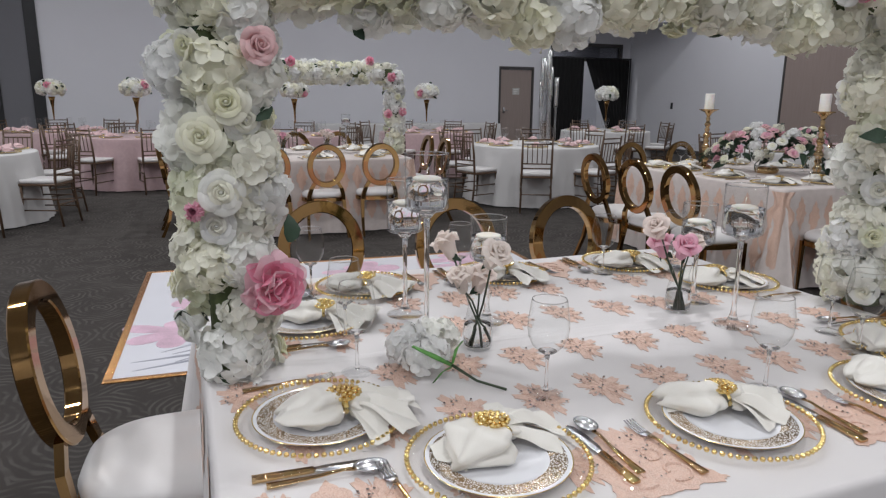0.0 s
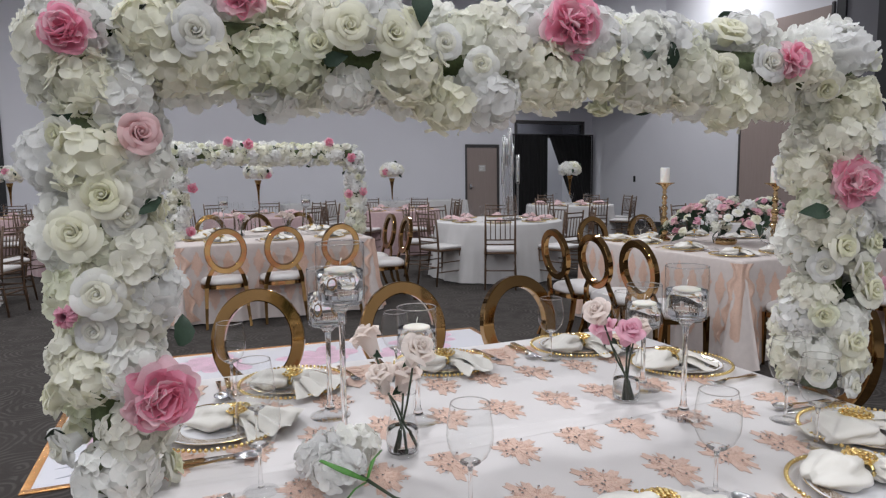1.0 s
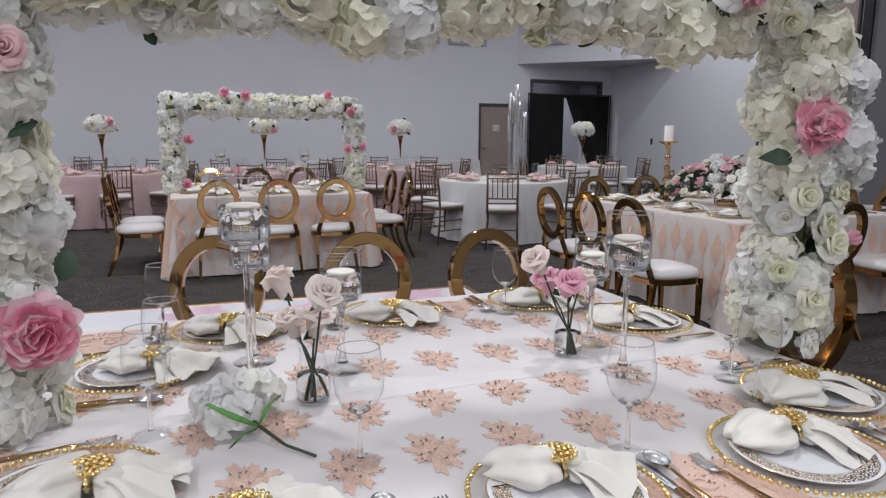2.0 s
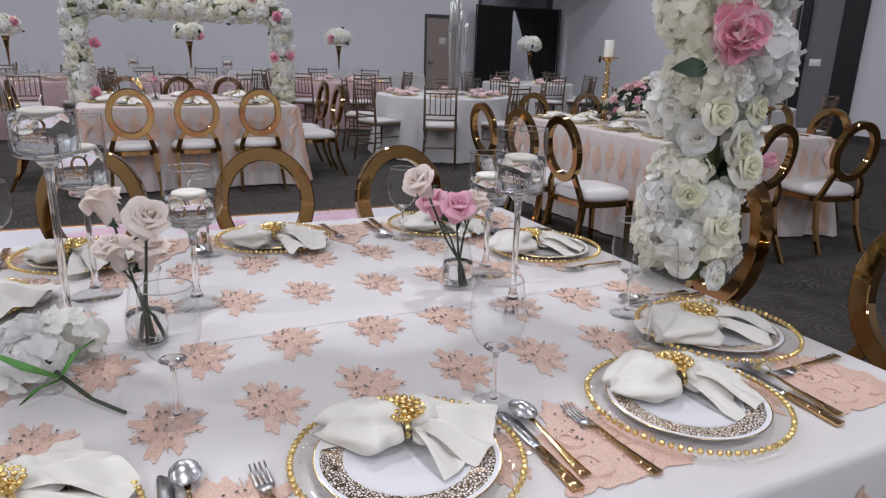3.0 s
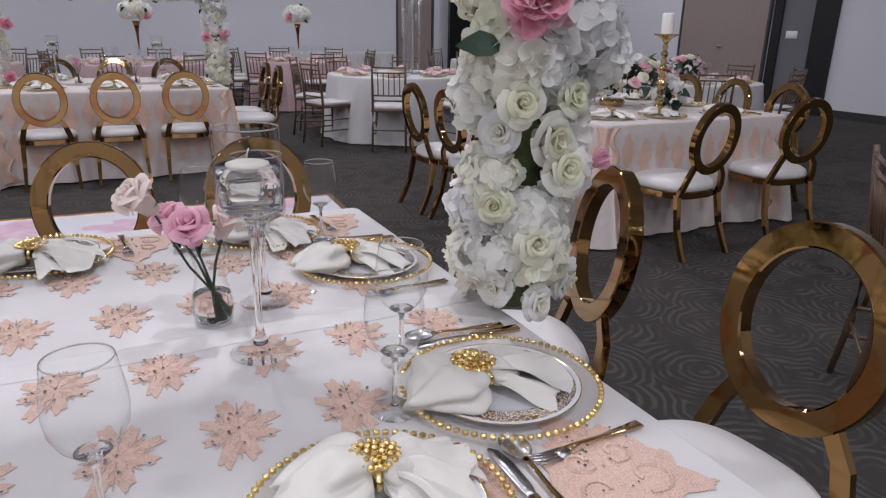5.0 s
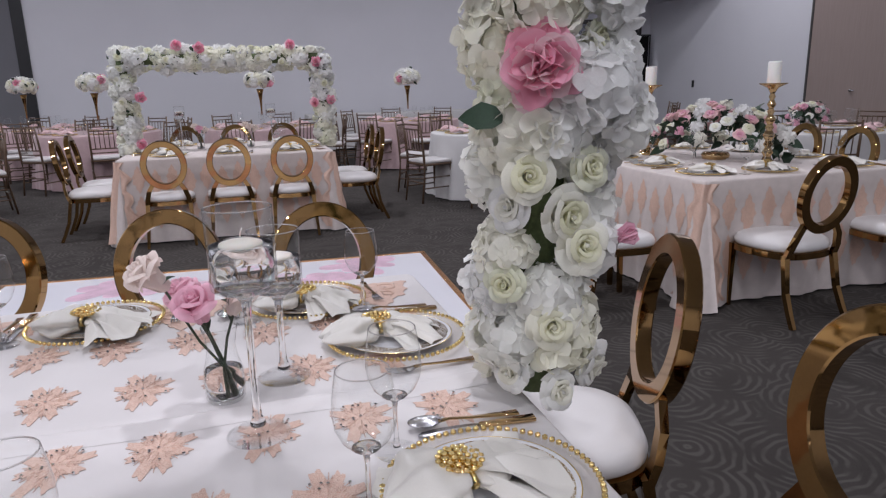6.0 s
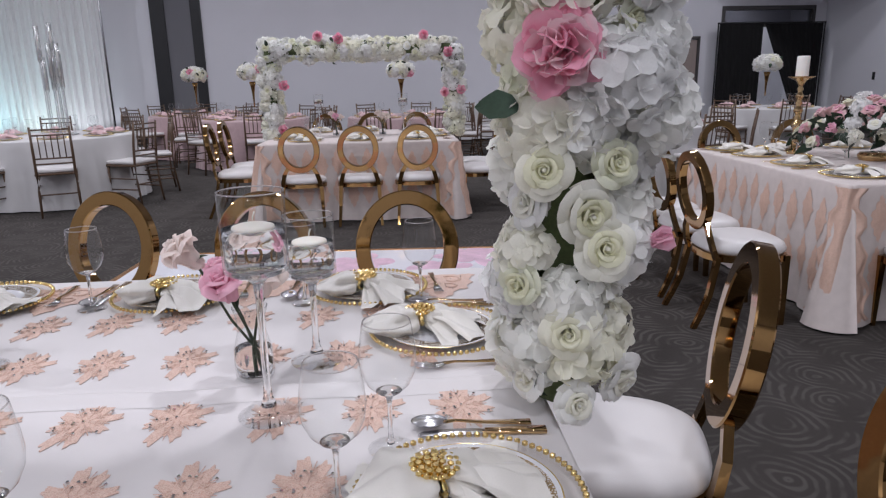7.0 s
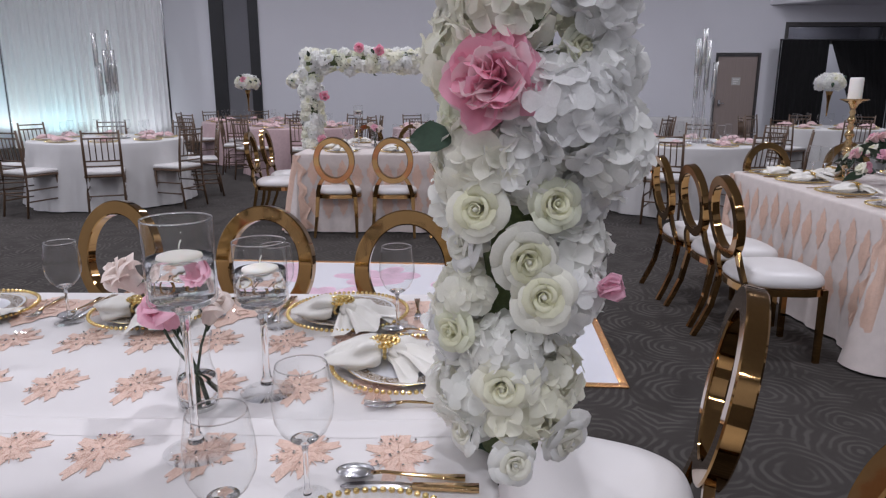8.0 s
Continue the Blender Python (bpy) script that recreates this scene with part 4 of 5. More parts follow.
def round_table(m, radius, mat, label, seed):
    t = thing("round_table", "round folding table hidden under a floor-length cloth", "table", m, "round tables")
    bm = bmesh.new()
    lathe(bm, [(0, 0.705), (radius - 0.03, 0.705), (radius - 0.02, 0.72), (radius - 0.03, 0.738), (0, 0.738)], 40)
    part("tabletop", bm, PLASTIC_W, t)
    for k in range(4):
        bm = bmesh.new()
        a = radians(45 + 90 * k)
        tube(bm, [(0.5 * math.cos(a), 0.5 * math.sin(a), 0), (0.5 * math.cos(a), 0.5 * math.sin(a), 0.705)], 0.014, 8)
        part("leg", bm, STEEL, t)
    c = thing("round_tablecloth", label, "tablecloth", m @ Matrix.Translation((0, 0, 0.75)), "round tablecloths")
    bm = bmesh.new()
    ring = [(radius * math.cos(2 * math.pi * k / 220), radius * math.sin(2 * math.pi * k / 220), math.cos(2 * math.pi * k / 220), math.sin(2 * math.pi * k / 220), 0) for k in range(220)]
    top = cloth_sides(bm, ring, 0.735, seed, fold=0.028, flare=0.08)
    bm.faces.new(top)
    part("cloth", bm, mat, c)
    return c


# ---- chairs ----
def oval_chair(m):
    """Gold frame chair with an oval ring for a back; the sitter looks along +y. Origin on the floor under the seat."""
    c = thing("oval_back_chair", "polished gold chair with an open oval back and white padded seat", "chair", m, "oval-back chairs")
    bm = bmesh.new()
    out = []
    for k in range(40):
        t = 2 * math.pi * k / 40
        ct, st = math.cos(t), math.sin(t)
        f = 0.66
        x, y = 0.218 * math.copysign(abs(ct) ** f, ct), 0.215 * math.copysign(abs(st) ** f, st)
        out.append((x * (1 + 0.08 * y / 0.215), y))
    rings = []
    for ins, z in ((0.012, 0.390), (0.0, 0.401), (-0.002, 0.42), (0.008, 0.442), (0.03, 0.456), (0.09, 0.464), (0.16, 0.467)):
        rings.append([bm.verts.new((x * (1 - ins / 0.215), y * (1 - ins / 0.215), z)) for x, y in out])
    for a, b in zip(rings, rings[1:]):
        for k in range(40):
            bm.faces.new((a[k], a[(k + 1) % 40], b[(k + 1) % 40], b[k]))
    bm.faces.new(rings[-1])
    bm.faces.new(rings[0][::-1])
    part("seat", bm, SEAT_W, c, "white padded leatherette seat")
    bm = bmesh.new()
    rings = []
    for ins, z in ((-0.004, 0.354), (-0.004, 0.389), (0.03, 0.389), (0.03, 0.354)):
        rings.append([bm.verts.new((x * (1 - ins / 0.215), y * (1 - ins / 0.215), z)) for x, y in out])
    for a, b in zip(rings, rings[1:] + rings[:1]):
        for k in range(40):
            bm.faces.new((a[k], a[(k + 1) % 40], b[(k + 1) % 40], b[k]))
    part("seat_frame", bm, GOLD_CHAIR, c, smooth=False)
    # oval ring, leaning back
    bm = bmesh.new()
    lean = Matrix.Translation((0, -0.258, 0.711)) @ Matrix.Rotation(radians(9), 4, "X")
    n = 64
    o, q, d, b = (0.187, 0.213), (0.134, 0.160), 0.022, 0.004
    rings = [[bm.verts.new(lean @ Vector((rr[0] * math.cos(2 * math.pi * k / n), yy, rr[1] * math.sin(2 * math.pi * k / n)))) for k in range(n)] for rr, yy in (((o[0] - b, o[1] - b), d), (o, d - b), (o, b - d), ((o[0] - b, o[1] - b), -d), ((q[0] + b, q[1] + b), -d), (q, b - d), (q, d - b), ((q[0] + b, q[1] + b), d))]
    for a, b in zip(rings, rings[1:] + rings[:1]):
        for k in range(n):
            bm.faces.new((a[k], a[(k + 1) % n], b[(k + 1) % n], b[k]))
    for a in rings:
        for k in range(n):
            bm.edges.get((a[k], a[(k + 1) % n])).smooth = False
    ob = part("backrest", bm, GOLD_CHAIR, c)
    for sx in (-1, 1):
        bm = bmesh.new()
        sweep_rect(bm, [(sx * 0.172, -0.185, 0.352), (sx * 0.166, -0.210, 0.42), (sx * 0.145, -0.226, 0.49), (sx * 0.105, -0.230, 0.556)], 0.02, 0.011, (1, 0, 0))
        part("back_support", bm, GOLD_CHAIR, c, smooth=False)
        bm = bmesh.new()
        sweep_rect(bm, [(sx * 0.19, 0.175, 0.385), (sx * 0.19, 0.178, 0.22), (sx * 0.188, 0.182, 0.0)], [0.018, 0.015, 0.011], 0.014, (1, 0, 0))
        part("leg", bm, GOLD_CHAIR, c, smooth=False)
        bm = bmesh.new()
        sweep_rect(bm, [(sx * 0.172, -0.185, 0.385), (sx * 0.178, -0.2, 0.30), (sx * 0.184, -0.222, 0.18), (sx * 0.19, -0.262, 0.08), (sx * 0.194, -0.3, 0.0)], [0.018, 0.017, 0.015, 0.013, 0.011], 0.014, (1, 0, 0))
        part("leg", bm, GOLD_CHAIR, c, smooth=False)
    return c


def ballroom_chair(m):
    """Slender turned chair with a spindle back and a white pad; the sitter looks along +y."""
    c = thing("ballroom_chair", "brown-gold spindle-back ballroom chair with a white seat pad", "chair", m, "ballroom chairs")
    bm = bmesh.new()
    box(bm, -0.19, 0.19, -0.185, 0.195, 0.452, 0.492, 0.016, 3)
    part("seat_pad", bm, SEAT_W, c, "white padded seat")
    bm = bmesh.new()
    box(bm, -0.195, 0.195, -0.19, 0.2, 0.425, 0.451, 0.008, 2)
    part("seat_frame", bm, CHIAVARI, c)
    for sx in (-1, 1):
        bm = bmesh.new()
        tube(bm, [(sx * 0.175, 0.18, 0.43), (sx * 0.178, 0.185, 0.2), (sx * 0.182, 0.192, 0)], [0.015, 0.014, 0.011], 7)
        for z in (0.36, 0.18):
            lathe(bm, [(0.014, -0.006), (0.019, 0), (0.014, 0.006)], 8, (sx * 0.177, 0.185, z))
        part("leg", bm, CHIAVARI, c)
        bm = bmesh.new()
        tube(bm, [(sx * 0.182, -0.225, 0), (sx * 0.178, -0.19, 0.25), (sx * 0.175, -0.182, 0.45), (sx * 0.175, -0.2, 0.68), (sx * 0.175, -0.232, 0.92)], [0.012, 0.014, 0.015, 0.014, 0.011], 7)
        part("leg", bm, CHIAVARI, c)
        for z in (0.17, 0.29):
            bm = bmesh.new()
            tube(bm, [(sx * 0.18, 0.188, z), (sx * 0.178, -0.195, z)], 0.0085, 6)
            part("stretcher", bm, CHIAVARI, c)
    for z, y in ((0.89, -0.228), (0.835, -0.221), (0.6, -0.193), (0.545, -0.19)):
        bm = bmesh.new()
        tube(bm, [(-0.175, y, z), (0, y - 0.008, z), (0.175, y, z)], 0.0095, 6)
        part("rail", bm, CHIAVARI, c)
    for k in range(5):
        x = -0.115 + 0.0575 * k
        bm = bmesh.new()
        tube(bm, [(x, -0.198, 0.6), (x, -0.226, 0.837)], 0.0065, 5)
        part("spindle", bm, CHIAVARI, c)
    for y in (0.187, -0.19):
        for z in (0.23,):
            bm = bmesh.new()
            tube(bm, [(-0.18, y, z), (0.18, y, z)], 0.0085, 6)
            part("stretcher", bm, CHIAVARI, c)
    return c


TX, TY, THW, THD = 0.955, 1.63, 0.925, 0.78
laid_table(pose(TX, TY, 0), THW, THD, "white satin tablecloth covered with peach sequin lace snowflakes", 11, True)
laid_table(pose(1.29, 7.6, 0), 0.93, 0.78, "white satin tablecloth with pale peach lace figures", 12, False)
laid_table(pose(4.72, 4.6, 0, 0, 0, 90), 0.93, 0.80, "white satin tablecloth with peach lace figures on its sides", 13, False)

# chairs: the place they stand and the way the sitter looks, in degrees from +y
proto = oval_chair(pose(0.47, 2.77, 0, 0, 0, 163))
for x, y, a in ((1.10, 2.655, 172), (1.667, 2.575, 181), (-0.075, 1.945, -94),
                (0.76, 6.86, 0), (1.29, 6.86, 0), (1.83, 6.86, 0), (0.06, 7.35, -88), (0.06, 7.9, -90), (2.5, 7.3, 88), (2.5, 7.85, 90), (0.8, 8.6, 180), (1.35, 8.6, 180), (1.9, 8.6, 180),
                (3.47, 3.89, -90), (3.49, 4.425, -88), (3.47, 4.93, -90), (4.32, 3.47, 4), (5.2, 3.5, -8), (5.84, 4.1, 92), (5.84, 4.65, 90), (5.84, 5.2, 90), (4.4, 5.8, 180), (5.05, 5.8, 180)):
    copy_thing(proto, pose(x, y, 0, 0, 0, a))

for x, y, a in ((2.15, 1.905, 72), (2.16, 1.21, 92)):
    copy_thing(proto, pose(x, y, 0, 0, 0, a) @ Matrix.Diagonal((1.0, 1.0, 1.03, 1)))

ROUNDS = [(-0.6, 11.6, CLOTH_PINK), (1.75, 11.4, CLOTH_PINK), (4.2, 11.9, CLOTH_PINK), (4.5, 8.35, CLOTH_PLAIN), (7.85, 11.6, CLOTH_PLAIN), (-2.0, 13.4, CLOTH_PINK), (-2.35, 8.7, CLOTH_PLAIN), (8.6, 3.3, CLOTH_PLAIN), (7.4, 6.5, CLOTH_PLAIN)]
ball = None
for k, (x, y, mt) in enumerate(ROUNDS):
    round_table(pose(x, y, 0), 0.85, mt, "dusty pink sequin round tablecloth" if mt is CLOTH_PINK else "plain white round tablecloth hanging to the floor", 30 + k)
    for j in range(8):
        a = radians(45 * j + 12 + 17 * k)
        if k == 7:
            continue
        px, py = x + 1.06 * math.cos(a), y + 1.06 * math.sin(a)
        mm = pose(px, py, 0, 0, 0, math.degrees(a) + 90)
        ball = copy_thing(ball, mm) if ball else ballroom_chair(mm)

for x, y, a in ((3.7, 1.62, -140), (4.5, 2.0, -142), (7.11, 3.57, -82)):
    copy_thing(ball, pose(x, y, 0, 0, 0, a))

ARCH_ANG = math.degrees(math.atan2(1.54 - 1.69, 1.915 - 0.09))
arch_m = pose((0.09 + 1.915) / 2, (1.69 + 1.54) / 2, 0.7535, 0, 0, ARCH_ANG)
F = -0.10
ARCH_SPECIAL = [
    (0.885, F, 0.592, "peony", (-0.25, -1, 0.1)), (0.865, F + 0.01, 0.42, "rose", (-0.15, -1, 0.1)), (0.965, F + 0.01, 0.43, "rosegreen", (0.2, -1, 0.1)), (0.955, F, 0.30, "rose2", (0.05, -1, 0.15)),
    (0.905, F, 0.165, "rose", (-0.1, -1, 0.05)), (0.84, F + 0.03, 0.235, "rosegreen", (-0.7, -1, 0.1)), (1.045, F + 0.02, 0.305, "bud", (0.9, -0.3, 0.3)), (0.825, F + 0.01, 0.51, "leaf", (-0.4, -1, 0.5)),
    (-0.84, F, 0.70, "blush", (0.35, -1, 0.2)), (-0.9, F, 0.595, "rose", (0.0, -1, 0.1)), (-0.95, F, 0.53, "rose2", (-0.1, -1, 0.1)), (-0.92, F, 0.42, "rose3", (0, -1, 0)), (-0.83, F + 0.0, 0.215, "peony2", (0.3, -1, 0.1)),
    (-0.97, F, 0.38, "bud", (-0.3, -1, 0.1)), (-0.86, F + 0.01, 0.565, "leaf", (0.4, -1, 0.5)), (-0.79, F + 0.03, 0.3, "leaf", (0.7, -1, 0.5)),
    (0.04, F, 0.945, "peony", (0, -1, 0)), (-0.645, F - 0.005, 0.955, "small_peony", (-0.1, -1, 0.2)), (-0.94, F - 0.005, 0.88, "small_peony", (-0.2, -1, 0.1)), (0.655, F - 0.005, 0.895, "small_peony", (0.2, -1, 0.1)), (-0.36, F, 0.905, "rose", (0, -1, 0)), (-0.45, F, 0.91, "rose2", (0, -1, 0.1)), (-0.73, F, 0.89, "rose3", (0, -1, 0)),
    (1.03, -0.03, 0.60, "hyd", (1, -0.5, 0.2)), (1.05, -0.05, 0.50, "hyd2", (1, -0.4, -0.1)), (1.02, -0.05, 0.71, "hyd", (1, -0.5, 0.3)), (0.99, -0.10, 0.55, "hyd2", (0.5, -1, 0.1)), (-0.22, -0.04, 0.775, "hydc", (0, -0.6, -1)), (-0.13, -0.06, 0.785, "hyd", (0.1, -0.7, -1)), (0.52, -0.05, 0.785, "hydc", (0, -0.6, -1)),
    (0.86, 0.02, 0.78, "bud", (-0.4, -0.6, -0.6)), (0.3, F + 0.01, 0.86, "leaf", (0.3, -1, -0.3)), (-0.3, F, 0.99, "leaf", (0, -1, 0.4)),
]
flower_arch(arch_m, 1.831, 0.885, ARCH_SPECIAL, 21)
ARCH2_SPECIAL = [(0.86, F, 0.82, "peony", (0.2, -1, 0)), (0.82, F, 0.43, "peony2", (-0.2, -1, 0)), (0.98, F, 0.45, "peony", (0.6, -1, 0)), (0.62, F, 0.98, "peony2", (0, -1, 0.2)), (-0.22, F, 0.96, "peony", (0, -1, 0)), (-0.42, F, 0.98, "peony2", (0, -1, 0)), (-0.78, F, 0.52, "peony", (0.3, -1, 0)), (-0.82, F, 0.09, "peony2", (0.2, -1, 0)), (0.05, F, 0.9, "leaf", (0, -1, 0.4)), (-0.3, F, 0.97, "leaf", (0.2, -1, 0.3))]
flower_arch(pose(1.325, 7.5, 0.7535), 1.84, 0.86, ARCH2_SPECIAL, 22, False)

# vinyl floor mat with printed flowers and a gold sequin edge
fm = thing("floor_mat", "glossy white vinyl floor mat printed with pink flowers, gold sequin edge", "floor mat", pose(1.16, 4.565, 0, 0, 0, -3))
bm = bmesh.new()
box(bm, -1.5, 1.5, -1.06, 1.06, 0.0, 0.006)
part("sheet", bm, MAT_W, fm, smooth=False)
for x0, x1, y0, y1 in ((-1.54, 1.54, -1.1, -1.06), (-1.54, 1.54, 1.06, 1.1), (-1.54, -1.5, -1.06, 1.06), (1.5, 1.54, -1.06, 1.06)):
    bm = bmesh.new()
    box(bm, x0, x1, y0, y1, 0, 0.01, 0.003)
    part("edge", bm, SEQUIN_GOLD, fm, "gold sequin trim")
rnd = random.Random(8)


def printed_petal(bm, cx, cy, a, L, w, z):
    pts = []
    for k in range(20):
        t = 2 * math.pi * k / 20
        u, v = 0.5 + 0.5 * math.cos(t), math.sin(t) * 0.5
        u2, v2 = u * L, v * w * (0.5 + 0.8 * u)
        pts.append((cx + u2 * math.cos(a) - v2 * math.sin(a), cy + u2 * math.sin(a) + v2 * math.cos(a)))
    ngon_prism(bm, pts, 0.006, z)


for k, (cx, cy) in enumerate(((-1.22, -0.42), (-1.05, 0.1), (-0.7, 0.75), (0.1, 0.65), (0.75, 0.5), (1.0, 0.85), (0.35, -0.2), (-0.2, 0.2))):
    bm = bmesh.new()
    for j in range(7):
        printed_petal(bm, cx, cy, 0.9 * j + k, rnd.uniform(0.2, 0.36), rnd.uniform(0.12, 0.2), 0.0066 + 0.0003 * j)
    part("printed_flower", bm, MAT_PINK, fm, "printed pink flower", smooth=False)
for k, (cx, cy, a) in enumerate(((-1.42, -0.98, 0.25), (-1.44, -0.86, 0.12), (-1.3, -0.75, 0.5), (-1.25, -0.55, 0.2), (-1.1, -0.9, 0.3), (1.1, -0.7, 2.4), (0.95, -0.85, 2.8), (0.3, 0.15, 0.2), (-0.35, -0.6, 0.3))):
    bm = bmesh.new()
    printed_petal(bm, cx, cy, a, 0.7, 0.035, 0.0069)
    printed_petal(bm, cx + 0.2, cy + 0.07, a + 0.25, 0.45, 0.03, 0.0073)
    part("printed_leaf", bm, MAT_GREY, fm, "printed grey leaf blades", smooth=False)


# ---- tableware ----
ON = 0.7512


def charger(m):
    c = thing("charger_plate", "clear glass charger plate with a gold beaded rim", "charger plate", m, "charger plates")
    bm = bmesh.new()
    lathe(bm, [(0, 0.0025), (0.108, 0.0025), (0.132, 0.008), (0.154, 0.0105), (0.156, 0.0085)], 64)
    part("disc", bm, CLEAR, c, "clear glass disc")
    bm = bmesh.new()
    for k in range(76):
        a = 2 * math.pi * k / 76
        bmesh.ops.create_icosphere(bm, subdivisions=1, radius=0.0055, matrix=Matrix.Translation((0.157 * math.cos(a), 0.157 * math.sin(a), 0.012)))
    part("beaded_rim", bm, GOLD_BRIGHT, c, "gold bead rim")
    return c


def dinner_plate(m):
    p = thing("dinner_plate", "white porcelain dinner plate with a gold lace rim", "plate", m, "dinner plates")
    bm = bmesh.new()
    lathe(bm, [(0, 0.004), (0.076, 0.004), (0.083, 0.0055), (0.088, 0.0072)], 56)
    lathe(bm, [(0.1185, 0.0098), (0.126, 0.0108), (0.1275, 0.0102), (0.12, 0.0085), (0.083, 0.003), (0.06, 0.0), (0, 0.0)], 56)
    part("plate", bm, PORCELAIN, p)
    bm = bmesh.new()
    lathe(bm, [(0.088, 0.0072), (0.1185, 0.0098)], 56)
    part("rim_band", bm, RIM, p, "gold lace printed rim")
    bm = bmesh.new()
    lathe(bm, [(0.1256, 0.0107), (0.1266, 0.0115), (0.1278, 0.0106)], 56)
    part("gold_line", bm, GOLD_BRIGHT, p)
    return p


def napkin(m, mat, label, seed, brooch=True):
    """A satin napkin drawn through a jewelled ring: a puffed loop on one side, a fan of folded tails on the other."""
    rnd = random.Random(seed)
    n = thing("napkin", label, "napkin", m, "napkins")

    def fold(q):
        return abs((q / math.pi) % 2 - 1)

    def loop(sx, length, wide, high, lean):
        ph = [rnd.uniform(0, 6.28) for _ in range(4)]
        rings = []
        bm = bmesh.new()
        NS, NT = 18, 36
        for i in range(NS + 1):
            s = i / NS
            body = math.sin(math.pi * min(1, 0.06 + 0.94 * s) ** 0.72) ** 0.75 if s < 1 else 0.04
            w, h = 0.010 + wide * body, 0.009 + high * body
            row = []
            for k in range(NT):
                a = 2 * math.pi * k / NT
                crease = (fold(4 * a + ph[0] + 1.2 * s) - 0.5) * 0.46 * (1 - 0.6 * s) + (fold(7 * a + ph[1] - 2 * s) - 0.5) * 0.22
                g = 1 + crease + 0.34 * noise.noise((math.cos(a) * 1.3 + seed * 5 + sx, math.sin(a) * 1.3, s * 3.0))
                x = sx * (0.006 + length * s * (1 + 0.10 * math.sin(2 * a + ph[2])))
                y = w * g * math.cos(a) + lean * s * length
                z = 0.026 - 0.012 * s + h * g * math.sin(a)
                row.append(bm.verts.new((x, y, max(0.0015 + 0.001 * (k % 2), z))))
            rings.append(row)
        for p, q in zip(rings, rings[1:]):
            for k in range(NT):
                bm.faces.new((p[k], p[(k + 1) % NT], q[(k + 1) % NT], q[k]))
        bm.faces.new(rings[-1])
        part("loop", bm, mat, n)

    def tail(mid, half, reach, lift, pleats):
        ph = rnd.uniform(0, 6.28)
        bm = bmesh.new()
        NR, NA = 20, 40
        tips = [reach * rnd.uniform(0.82, 1.12) for _ in range(5)]
        rows = []
        for i in range(NR + 1):
            s = i / NR
            row = []
            for k in range(NA + 1):
                u = k / NA
                a = mid + half * (2 * u - 1)
                g = u * 4
                far = tips[int(min(3, g))] * (1 - (g - int(min(3, g)))) + tips[int(min(3, g)) + 1] * (g - int(min(3, g)))
                r = 0.008 + far * s
                crest = fold(pleats * math.pi * u + ph + 0.5 * s)
                z = 0.024 + lift * math.sin(min(1, s * 1.25) * 2.6) + (crest - 0.45) * (0.008 + 0.016 * math.sin(s * 2.4)) - 0.022 * s * s
                z += 0.008 * s * noise.noise((a * 2 + seed, s * 3, lift * 50)) - 0.012 * (2 * u - 1) ** 4 * s
                row.append(bm.verts.new((r * math.cos(a), r * math.sin(a), max(0.003 + 0.002 * u, z))))
            rows.append(row)
        for p, q in zip(rows, rows[1:]):
            for k in range(NA):
                bm.faces.new((p[k], q[k], q[k + 1], p[k + 1]))
        part("tail", bm, mat, n)

    loop(-1, 0.098, 0.044, 0.022, rnd.uniform(-0.1, 0.3))
    loop(1, 0.07, 0.03, 0.016, rnd.uniform(0.2, 0.5))
    tail(-0.25, 0.62, 0.118, 0.013, 4)
    tail(-0.85, 0.45, 0.098, 0.004, 2)
    tail(0.2, 0.38, 0.128, 0.003, 2)
    tail(2.75, 0.5, 0.09, 0.002, 3)
    if brooch:
        bm = bmesh.new()
        for rr, cnt, zz in ((0.0, 1, 0.05), (0.008, 6, 0.049), (0.0155, 11, 0.046), (0.022, 16, 0.042)):
            for k in range(cnt):
                a = 2 * math.pi * k / cnt + rr * 40
                bmesh.ops.create_icosphere(bm, subdivisions=1, radius=0.0037, matrix=Matrix.Translation((rr * math.cos(a), rr * 0.95 * math.sin(a), zz)))
        lathe(bm, [(0, 0.043), (0.021, 0.039), (0.021, 0.035), (0, 0.033)], 20)
        tube(bm, [(0, 0.028 * math.cos(t), 0.022 + 0.018 * math.sin(t)) for t in [6.2832 * k / 20 for k in range(21)]], 0.003, 6)
        bmesh.ops.transform(bm, matrix=Matrix.Translation((0, 0, 0.008)) @ Matrix.Diagonal((1.2, 1.2, 1.0, 1)), verts=bm.verts)
        part("brooch", bm, GOLD_BRIGHT, n, "gold filigree napkin brooch")
    return n


def fork(m):
    f = thing("fork", "polished gold dinner fork", "fork", m, "forks")
    bm = bmesh.new()
    sweep_rect(bm, [(0, -0.095, 0.004), (0, -0.06, 0.005), (0, -0.02, 0.006), (0, 0.02, 0.009), (0, 0.04, 0.007)], [0.0085, 0.006, 0.0035, 0.003, 0.006], 0.0014, (1, 0, 0))
    part("handle", bm, GOLD, f)
    bm = bmesh.new()
    sweep_rect(bm, [(0, 0.038, 0.007), (0, 0.05, 0.004), (0, 0.058, 0.0035)], [0.006, 0.0105, 0.0115], 0.0012, (1, 0, 0))
    for k in range(4):
        x = -0.0098 + 0.0065 * k
        sweep_rect(bm, [(x, 0.056, 0.0035), (x, 0.08, 0.005), (x, 0.1, 0.010)], [0.002, 0.0017, 0.001], 0.001, (1, 0, 0))
    part("tines", bm, STEEL, f, "bright steel tines")
    return f


